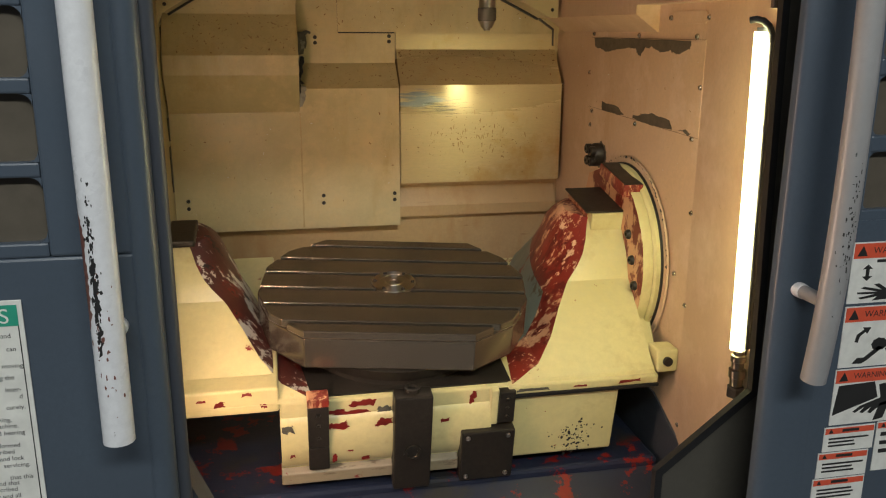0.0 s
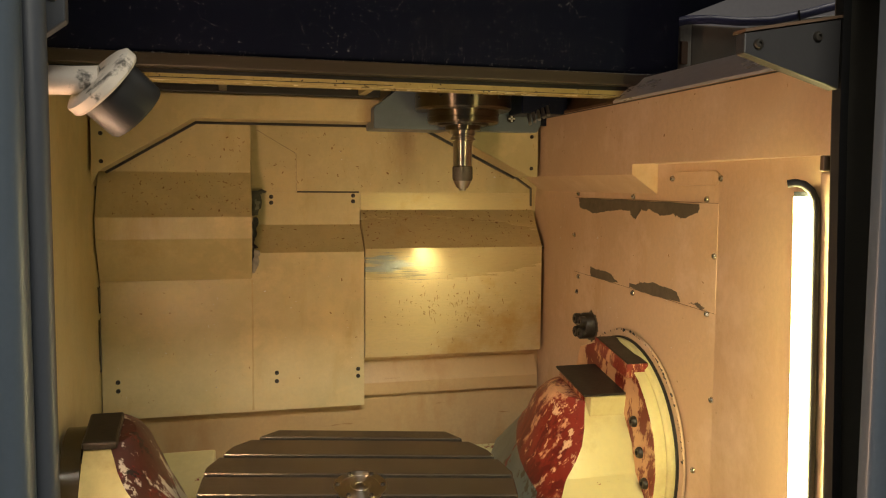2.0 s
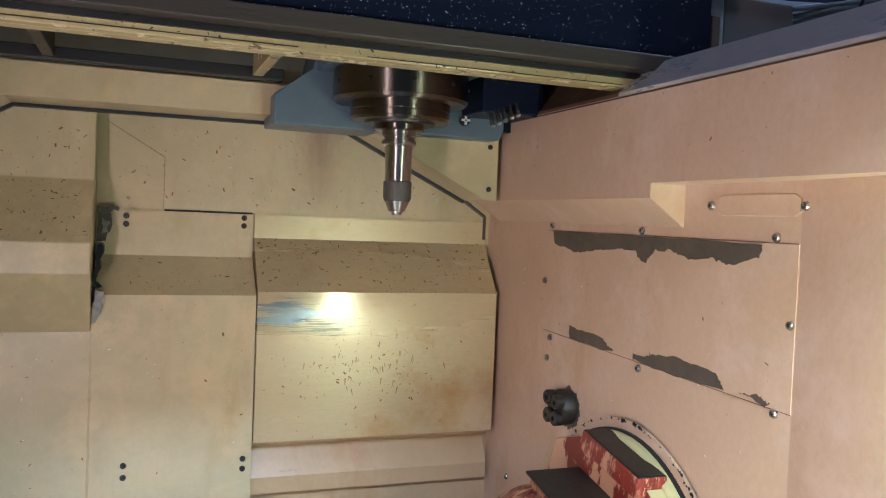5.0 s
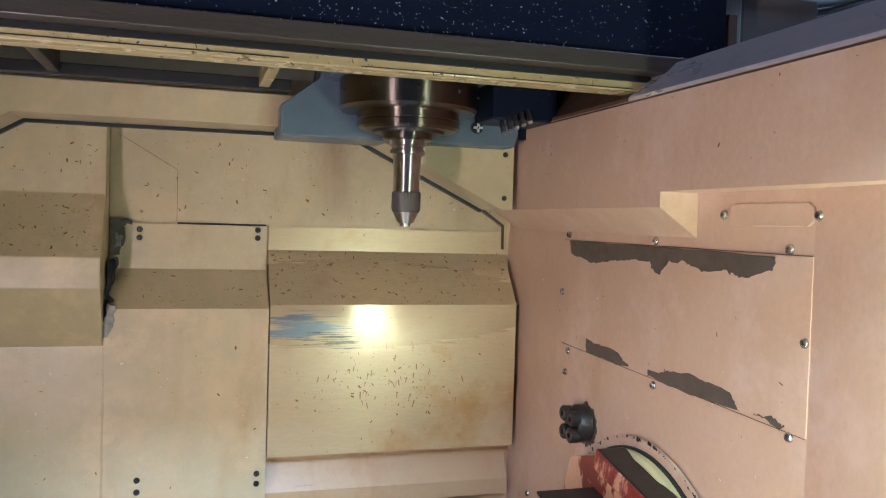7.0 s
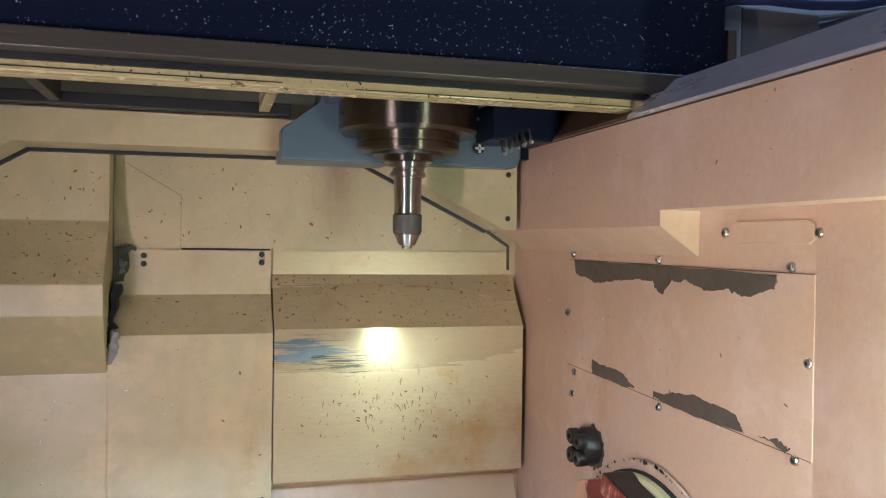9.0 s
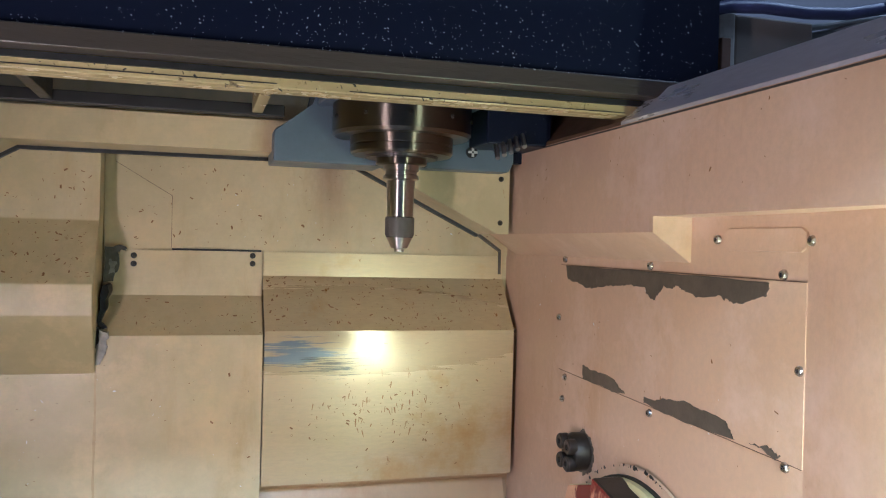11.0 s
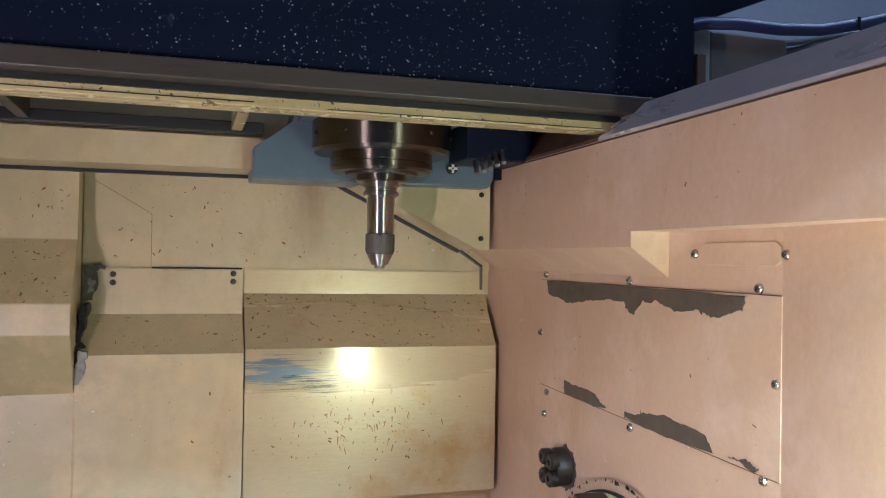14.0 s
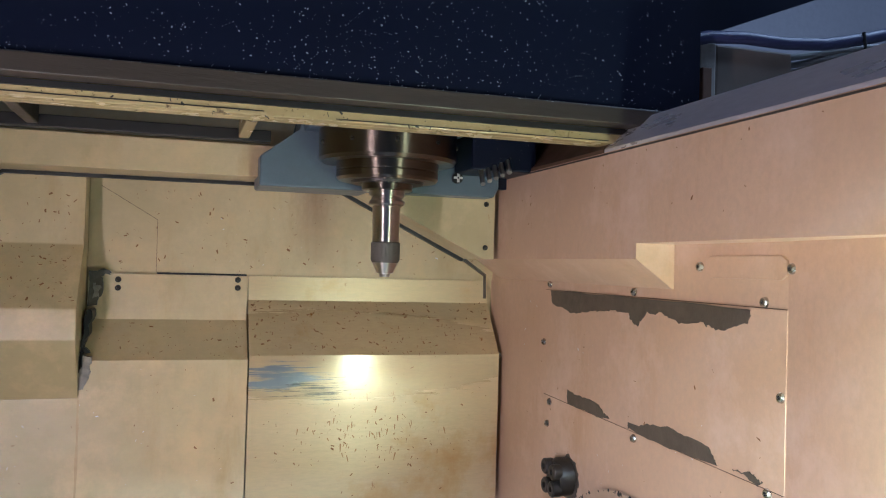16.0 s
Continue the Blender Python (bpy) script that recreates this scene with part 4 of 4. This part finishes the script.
CURVE = [(0.945 - 0.080 * math.sin(radians(a)), DYR + 0.020 * (1 - math.cos(radians(a)))) for a in range(0, 91, 9)]
part("door_panel", box((0.9452, DYR, 0.15), (1.75, DYR + 0.05, 1.301)), door_paint, door_r)
part("door_stile", box((0.9452, DYR, 1.3012), (0.992, DYR + 0.05, 2.4)), door_paint, door_r)
part("door_edge", prism(CURVE + [(0.866, DYR + 0.035), (0.945, DYR + 0.05)], "z", 0.15, 2.4), door_paint, door_r, "wide rounded leading edge", smooth=True)
part("window_pane", box((0.990, DYR + 0.018, 1.301), (1.75, DYR + 0.026, 2.4)), window_film, door_r)
for k in range(9):
    part("window_bar", box((0.9922, DYR + 0.001, 1.292 + 0.118 * k), (1.75, DYR + 0.018, 1.318 + 0.118 * k), 0.003), door_paint, door_r)
    for z, up in ((1.318 + 0.118 * k, 1), (1.410 + 0.118 * k, -1)):
        part("corner_fillet", prism([(0.9915, z)] + [(0.9922 + 0.014 * (1 - math.sin(radians(a))), z + up * 0.014 * (1 - math.cos(radians(a)))) for a in range(0, 91, 15)], "y", DYR + 0.002, DYR + 0.018), door_paint, door_r)


def handle(x, y, mat, label, z0, z1, bow, door):
    """A tubular grip on two pegs; bow: how far its ends bend back towards the door."""
    mid, half = (z0 + z1) / 2, (z1 - z0) / 2
    h = thing("door_handle", label, "handle", pose(x, y, 0), group="door handles")
    part("grip", tube([(0, bow * abs((z - mid) / half) ** 2.5, z) for z in [z0 + (z1 - z0) * k / 24 for k in range(25)]], 0.0195, 28), mat, h, smooth=True)
    for z in (z0 + 0.13, z1 - 0.13):
        part("peg", tube([(0, 0, z), (0, door + 0.008 - y, z)], 0.011, 16), mat, h, smooth=True)
        part("peg_cap", lathe([(0.0125, 0), (0.0125, 0.018), (0.0112, 0.019)], facing((0, door + 0.010 - y, z), (0, -1, 0)), 18), white_tube, h, "white cap at the door", smooth=True)
    return h


def flakes(name, parent, mat, label, radius, count, angle, spread, z0, z1, size, seed, lift=lambda z: 0.0):
    """Ragged flakes on the outside of a round bar, clustered round one angle."""
    rng = random.Random(seed)
    bm = bmesh.new()
    for _ in range(count):
        a0, z = rng.gauss(angle, spread), rng.triangular(z0, z1)
        da, dz = size * rng.uniform(0.4, 1.6) / radius, size * rng.uniform(0.5, 3.5)
        ring = []
        for k in range(9):
            t = 2 * math.pi * k / 9
            q = rng.uniform(0.55, 1.15)
            a, zz = a0 + da * math.cos(t) * q, z + dz * math.sin(t) * q
            ring.append(bm.verts.new((radius * math.cos(a), radius * math.sin(a) + lift(z), zz)))
        bm.faces.new(ring)
    return tagged(part(name, bm, mat, parent, label), kind="stuff")


def worn_band(parent, mat, label, radius, a0, a1, z0, z1, ragged_by, seed):
    """A curved strip of undercoat on a round bar, with ragged edges."""
    rng = random.Random(seed)
    bm, rows = bmesh.new(), []
    steps = 34
    for k in range(steps + 1):
        z = z0 + (z1 - z0) * k / steps
        taper = min(1.0, 6 * k / steps, 6 * (1 - k / steps))
        b0, b1 = a0 + rng.uniform(-1, 1) * ragged_by, a0 + (a1 - a0) * taper + rng.uniform(-1, 1) * ragged_by
        rows.append([bm.verts.new((radius * math.cos(b0 + (b1 - b0) * j / 6), radius * math.sin(b0 + (b1 - b0) * j / 6), z)) for j in range(7)])
    for a, b in zip(rows, rows[1:]):
        for j in range(6):
            bm.faces.new((a[j], a[j + 1], b[j + 1], b[j]))
    return part("worn_patch", bm, mat, parent, label)


hl = handle(-0.131, 1.275, white_tube, "white tubular door handle with paint worn off", 1.085, 1.86, 0.0, DY)
hr = handle(0.898, 1.303, grey_tube, "grey bowed tubular door handle with chipped paint", 1.060, 1.856, 0.024, DYR)

red_wear = plain("red_brown_undercoat", (0.17, 0.065, 0.05), 0.5)
worn_band(hl, red_wear, "undercoat worn bare", 0.01965, -3.15, -2.35, 1.225, 1.395, 0.10, 31)
worn_band(hl, ink, "black primer worn bare", 0.01975, -1.98, -1.72, 1.205, 1.335, 0.14, 32)
flakes("paint_chip", hl, ink, "dark chips in the white paint", 0.0198, 90, -1.85, 0.16, 1.21, 1.42, 0.0014, 11)
flakes("paint_chip", hl, red_wear, "red-brown chips in the white paint", 0.0197, 26, -1.55, 0.4, 1.10, 1.33, 0.0015, 12)
flakes("paint_chip", hr, ink, "dark chips in the grey paint", 0.0198, 60, -1.75, 0.25, 1.17, 1.45, 0.0012, 13, lambda z: 0.024 * abs((z - 1.458) / 0.398) ** 2.5)

# ---- work lamp on the left ----
wl = thing("work_lamp", "round black work lamp on a chipped white arm", "lamp")
WD = Vector((0.62, 0.30, -0.58)).normalized()
WC = Vector((-0.042, 1.60, 1.722))
part("arm", tube([(-0.25, 1.60, WC.z + 0.001), (-0.12, 1.60, WC.z + 0.001), WC + Vector((-0.03, 0, 0.001)), WC + WD * -0.004], 0.0165, 20), white_plastic, wl, smooth=True)
part("back_disc", lathe([(0.043, -0.010), (0.0485, -0.007), (0.049, 0.003), (0.047, 0.006)], facing(WC, WD), 40), white_plastic, wl, smooth=True)
part("housing", lathe([(0.039, 0.005), (0.0395, 0.012), (0.0395, 0.048), (0.037, 0.052), (0.033, 0.048)], facing(WC, WD), 40), rubber, wl, "glossy black lamp housing", smooth=True)

# ---- cable corner beyond the right wall ----
post = thing("cable_post", "dirty off-white sheet metal box beside the way cover", "machine post")
off_white = surface("dirty_off_white_paint", (0.60, 0.58, 0.52), (0.45, 0.42, 0.36), 0.5, big=5, fine=60, layers=((DIRT, 5.0, 0.50, 0.2, (1, 1, 1)),))
# Face in two tones: off-white left edge, darker brown-grey to the right.
part("front_face", box((1.148, 2.36, 1.80), (1.182, 2.45, 1.998), 0.004), off_white, post, "off-white painted edge")
part("body", box((1.1825, 2.363, 1.80), (1.335, 2.45, 1.996), 0.004), surface("brown_grey_paint", (0.28, 0.24, 0.20), (0.19, 0.16, 0.13), 0.6, big=5, fine=50), post, "brown-grey side")
part("bracket", box((1.149, 2.350, 1.898), (1.167, 2.360, 1.952), 0.002), surface("rusty_steel", (0.24, 0.14, 0.09), (0.16, 0.09, 0.05), 0.6, big=20), post, "rusty steel bracket")
solid("side_cover", prism([(1.10, 2.0), (1.145, 2.006), (1.317, 2.074), (1.60, 2.185), (1.60, 2.6), (1.10, 2.6)], "y", 2.44, 2.455), navy_cover, "black sloping sheet metal cover", "machine cover")
solid("pipe_column", lathe([(0.05, 1.2), (0.05, 3.2)], pose(1.42, 2.95, 0), 24), off_white, "pale painted pipe column behind the machine", "pipe")
solid("hose", tube([(1.10, 2.345, 1.985), (1.156, 2.345, 2.000), (1.22, 2.343, 2.005), (1.30, 2.342, 2.004), (1.38, 2.340, 2.010), (1.47, 2.340, 2.030), (1.57, 2.34, 2.058), (1.75, 2.34, 2.10)], 0.0105, 14), hose_blue, "blue braided coolant hose tied to cables", "hose", smooth=True)
for k, (dz, bend) in enumerate(((0.008, 0.002), (-0.006, 0.006), (-0.020, 0.010), (-0.030, 0.004))):
    solid("cable", tube([(1.325, 2.40 + 0.012 * k, 1.985 + dz), (1.38, 2.385 + 0.01 * k, 1.992 + dz + bend * 0.6), (1.44, 2.375, 2.004 + dz + bend), (1.50, 2.37, 2.015 + dz + bend * 0.7), (1.60, 2.37, 2.030 + dz), (1.78, 2.38, 2.05 + dz)], 0.006, 10), cable_grey if k != 3 else rubber, "grey electric cable tied beside the hose", "cable", group="cables", smooth=True)
solid("cable_tie", tube([(1.455, 2.330, 2.037), (1.457, 2.328, 2.010), (1.452, 2.345, 1.975)], 0.0028, 8), rubber, "black plastic cable tie round the hose", "cable tie")

# ---- signs on the doors ----


def lettering(text, size, m, mat, parent, width=None):
    cu = bpy.data.curves.new("lettering", "FONT")
    cu.body, cu.size, cu.extrude = text, size, 0.0002
    ob = bpy.data.objects.new("lettering", cu)
    me = bpy.data.meshes.new_from_object(ob)
    bpy.data.objects.remove(ob)
    me.materials.append(mat)
    t = new("lettering", me)
    t.parent = parent
    t.matrix_local = m @ pose(0, 0, 0, 90, 0, 0)
    return t


def bars(parent, x0, x1, z0, rows, step, mat, seed, y=-0.0026):
    rng = random.Random(seed)
    for k in range(rows):
        e = x0 + (x1 - x0) * rng.uniform(0.55, 1.0)
        part("text_bar", box((x0, y, z0 - k * step - step * 0.45), (e, y + 0.0006, z0 - k * step)), mat, parent)


def warning(x, z, w, h, head_h, label, picture):
    sgn = thing("warning_sign", label, "sign", pose(x, DYR, z), group="warning signs")
    part("plate", box((0, -0.002, -h), (w, -0.0005, 0)), label_white, sgn)
    part("header", box((0.002, -0.0024, -head_h), (w - 0.002, -0.0019, -0.002)), label_red, sgn, "orange-red header")
    part("triangle", prism([(0.008, -head_h * 0.85), (0.008 + head_h * 0.7, -head_h * 0.85), (0.008 + head_h * 0.35, -head_h * 0.2)], "y", -0.0028, -0.0023), ink, sgn)
    if picture:
        lettering("WARNING", head_h * 0.58, pose(0.010 + head_h, -0.0024, -head_h * 0.72), ink, sgn)
        for pts in picture:
            part("pictogram", prism([(w * u, -head_h - (h - head_h) * v) for u, v in pts], "y", -0.0026, -0.0019), ink, sgn)
    else:
        part("text_bar", box((w * 0.35, -0.0028, -head_h * 0.75), (w * 0.68, -0.0022, -head_h * 0.35)), ink, sgn)
        bars(sgn, w * 0.10, w * 0.92, -head_h * 1.6, 3, (h - head_h) / 5, ink, int(z * 1000))
    return sgn


HAND = [(0.30, 0.98), (0.36, 0.84), (0.16, 0.92), (0.13, 0.87), (0.33, 0.76), (0.11, 0.74), (0.11, 0.68), (0.35, 0.69), (0.15, 0.55), (0.19, 0.50), (0.40, 0.63), (0.30, 0.44), (0.36, 0.41), (0.47, 0.62), (0.54, 0.70), (0.62, 0.64), (0.70, 0.66), (0.66, 0.74), (1.0, 0.62), (1.0, 0.82), (0.62, 0.93)]
warning(0.9848, 1.2652, 0.1556, 0.1038, 0.0270, "white warning sign with orange header, black hand and drill shapes", (
    [(0.30, 0.04), (0.80, 0.04), (0.80, 0.10), (0.62, 0.10), (0.61, 0.50), (0.56, 0.62), (0.50, 0.50), (0.49, 0.10), (0.30, 0.10)],
    [(0.20, 0.14), (0.26, 0.24), (0.22, 0.24), (0.22, 0.40), (0.26, 0.40), (0.20, 0.50), (0.14, 0.40), (0.18, 0.40), (0.18, 0.24), (0.14, 0.24)],
    [(u, 0.30 + v * 0.66) for u, v in HAND]))
warning(0.9848, 1.1563, 0.1556, 0.1079, 0.0270, "white warning sign with orange header, gear and hand shapes", (
    [(0.16, 0.92), (0.22, 0.80), (0.30, 0.80), (0.46, 0.56), (0.52, 0.60), (0.34, 0.86), (0.28, 0.93)],
    [(0.47 + 0.09 * math.cos(radians(20 * k)) * (1 + 0.12 * (k % 2)), 0.52 + 0.13 * math.sin(radians(20 * k)) * (1 + 0.12 * (k % 2))) for k in range(18)],
    [(0.70 + 0.13 * math.cos(radians(20 * k)) * (1 + 0.16 * (k % 2)), 0.64 + 0.19 * math.sin(radians(20 * k)) * (1 + 0.16 * (k % 2))) for k in range(18)],
    [(0.66, 0.38), (0.62, 0.26), (0.72, 0.20), (0.84, 0.10), (1.0, 0.14), (1.0, 0.34), (0.86, 0.36), (0.76, 0.30)],
    [(0.54, 0.14), (0.64, 0.10), (0.65, 0.14), (0.55, 0.18)], [(0.54, 0.24), (0.62, 0.22), (0.62, 0.26), (0.55, 0.28)],
    [(0.16, 0.44), (0.18, 0.28), (0.26, 0.18), (0.24, 0.13), (0.34, 0.14), (0.30, 0.28), (0.28, 0.23), (0.22, 0.32), (0.20, 0.46)]))
warning(0.9827, 1.0453, 0.1556, 0.1017, 0.0249, "white warning sign with orange header, black wedge and hand shapes", (
    [(0.06, 0.06), (0.50, 0.02), (0.56, 0.40), (0.02, 0.76)],
    [(0.56, 0.10), (0.72, 0.04), (0.95, 0.02), (0.95, 0.34), (0.80, 0.42), (0.72, 0.58), (0.60, 0.62), (0.50, 0.78), (0.46, 0.76), (0.50, 0.62), (0.40, 0.76), (0.36, 0.74), (0.42, 0.60), (0.30, 0.74), (0.27, 0.71), (0.36, 0.58), (0.60, 0.42)],
    [(0.60, 0.55), (0.72, 0.50), (0.66, 0.92), (0.54, 0.96)]))
warning(0.9765, 0.9394, 0.0975, 0.0457, 0.0125, "small white warning label with orange header", ())
warning(1.0782, 0.9415, 0.0934, 0.0934, 0.0125, "small white warning label with orange header", ())
warning(0.9703, 0.8917, 0.0975, 0.0477, 0.0125, "small white warning label stained with brown oil", ())
warning(0.9661, 0.8419, 0.1017, 0.0477, 0.0125, "small pinkish warning label with orange header", ())
notice = thing("safety_notice", "large white safety notice with green header on the door", "sign", pose(-0.60, DY, 1.258))
part("plate", box((0, -0.003, -0.46), (0.355, -0.0005, 0), 0.0008), label_white, notice)
part("header", box((0.006, -0.0036, -0.034), (0.349, -0.0029, -0.006)), label_green, notice, "green header")
part("rule", box((0.3478, -0.0036, -0.455), (0.349, -0.0030, -0.034)), ink, notice)
lettering("S", 0.028, pose(0.326, -0.0036, -0.030), label_white, notice)
NOTICE = ((0.050, "al and", 0.005), (0.068, "can", 0.018), (0.091, "moving", 0.010), (0.107, "ing the", 0.003), (0.124, "inter-", 0.010), (0.134, "d", 0.026), (0.149, "curely.", 0.012),
          (0.166, "ng clothing,", -0.006), (0.175, "e machine.", -0.003), (0.185, "d hearing", 0.005), (0.203, "be performed", -0.008), (0.212, "ures described", -0.012), (0.222, "ff and lock", 0.003), (0.232, "servicing.", 0.010),
          (0.250, "that this", 0.012), (0.258, "times and that", -0.010), (0.267, "edures described", -0.016), (0.277, "anuals and all", -0.006), (0.286, "any questions", -0.004), (0.296, "ine, contact your", -0.016))
for z, text, dx in NOTICE:
    lettering(text, 0.0088, pose(0.312 + dx - 0.0036 * max(0, len(text) - 6), -0.0031, -z), ink, notice)
    part("text_bar", box((0.02, -0.0036, -z), (0.275 + dx - 0.0036 * max(0, len(text) - 6), -0.0030, -z + 0.0048)), ink, notice)

# ---- metal chips ----
rng = random.Random(5)
spots = []
for k in range(3000):
    x = rng.uniform(-0.5, 1.11) if k % 4 else rng.gauss(0.62, 0.25)
    z = 1.864 + min(rng.expovariate(6.0), 0.5) if k % 3 else 1.864 + rng.uniform(0, 0.35)
    if x < 1.118:
        spots.append(((x, 2.3158, z), (0, -1, 0)))
for k in range(220):
    spots.append(((rng.uniform(-0.4, 1.05), 2.3078, 1.8635 + rng.uniform(-0.001, 0.001)), (0, -0.7, 0.7)))
scatter("bright_chips", spots, 0.0012, swarf_light, "bright metal chips stuck to the black cover", 3)
spots = []
for k in range(330):
    t = rng.random()
    spots.append(((rng.uniform(0.49, 1.02), BACK - 0.084 * t, 1.531 - 0.110 * t), (0, -0.8, 0.6)))
for k in range(110):
    t = rng.random()
    spots.append(((rng.uniform(0.0, 0.48), BACK - 0.082 * t, 1.488 - 0.075 * t), (0, -0.7, 0.7)))
for k in range(170):
    t = rng.random()
    spots.append(((rng.uniform(-0.2, 0.16), 2.932 - 0.084 * t, 1.637 - 0.12 * t), (0, -0.8, 0.6)))
for k in range(120):
    spots.append(((rng.gauss(0.76, 0.12), PANEL - 0.0022, rng.gauss(1.27, 0.06)), (0, -1, 0)))
for k in range(120):
    spots.append(((rng.uniform(0.2, 1.0), BACK + 0.0036, rng.uniform(1.59, 1.76)), (0, -1, 0)))
for k in range(60):
    spots.append(((rng.gauss(0.70, 0.10), PANEL - 0.0022, rng.gauss(1.24, 0.03)), (0, -1, 0)))
for k in range(60):
    spots.append(((rng.uniform(-0.2, 0.47), PANEL - 0.0002, rng.uniform(1.0, 1.4)), (0, -1, 0)))
for k in range(60):
    spots.append(((rng.uniform(-0.2, 0.16), 2.9318, rng.uniform(1.64, 1.77)), (0, -1, 0)))
def drips(name, count, seed):
    """Short rusty runs below stuck chips on the worn panel."""
    rng = random.Random(seed)
    verts, faces = [], []
    for _ in range(count):
        x, z = rng.gauss(0.73, 0.085), rng.gauss(1.258, 0.028)
        w, h, bend = rng.uniform(0.0006, 0.0016), rng.uniform(0.004, 0.017), rng.uniform(-0.004, 0.004)
        k = len(verts)
        for u, v in ((-w, 0), (w, 0), (w * 0.9 + bend * 0.5, -h * 0.5), (w * 0.5 + bend, -h), (-w * 0.5 + bend, -h), (-w + bend * 0.4, -h * 0.5)):
            verts.append((x + u, PANEL - 0.0026, z + v))
        faces.append(tuple(range(k, k + 6)))
    me = bpy.data.meshes.new(name)
    me.from_pydata(verts, [], faces)
    me.materials.append(run_rust)
    return tagged(new(name, me), "rusty brown runs under chips on the worn cover", "stain", kind="stuff")


drips("rust_runs", 40, 15)
for k in range(40):
    spots.append(((RIGHT - 0.0015, rng.uniform(2.05, 2.9), rng.uniform(0.9, 1.57)), (-1, 0, 0)))
for k in range(24):
    spots.append(((UPPER - 0.0002, rng.uniform(1.8, 2.9), rng.uniform(1.66, 1.795)), (-1, 0, 0)))
scatter("rusty_chips", [s for s in spots if (s[0][0] < 1.028 or s[1][0] < 0) and s[0][0] > -0.21], 0.0036, swarf_rust, "rusty brown metal chips lying on the covers", 4)
spots = [((rng.uniform(-0.3, 1.03), 2.3495, rng.uniform(1.812, 1.832)), (0, -1, 0)) for k in range(70)]
spots += [((AX + rng.uniform(0.16, 0.28), AY + rng.uniform(-0.032, -0.028), rng.uniform(1.797, 1.88)), (0, -1, 0)) for k in range(60)]
scatter("black_chips", spots, 0.0030, rubber, "black oily chips on the rail", 6)
spots = [((rng.uniform(-0.2, 0.47), PANEL - 0.0002, rng.uniform(1.0, 1.4)), (0, -1, 0)) for k in range(40)]
spots += [((RIGHT - 0.0015, rng.uniform(2.03, 2.9), rng.uniform(0.85, 1.57)), (-1, 0, 0)) for k in range(40)]
spots += [((rng.uniform(0.0, 1.0), BACK + 0.0036, rng.uniform(1.60, 1.76)), (0, -1, 0)) for k in range(20)]
scatter("bright_flecks", [q for q in spots if q[0][0] > 0.30 or q[0][1] < 2.93], 0.0026, swarf_light, "bright metal flecks stuck to the enclosure walls", 8)
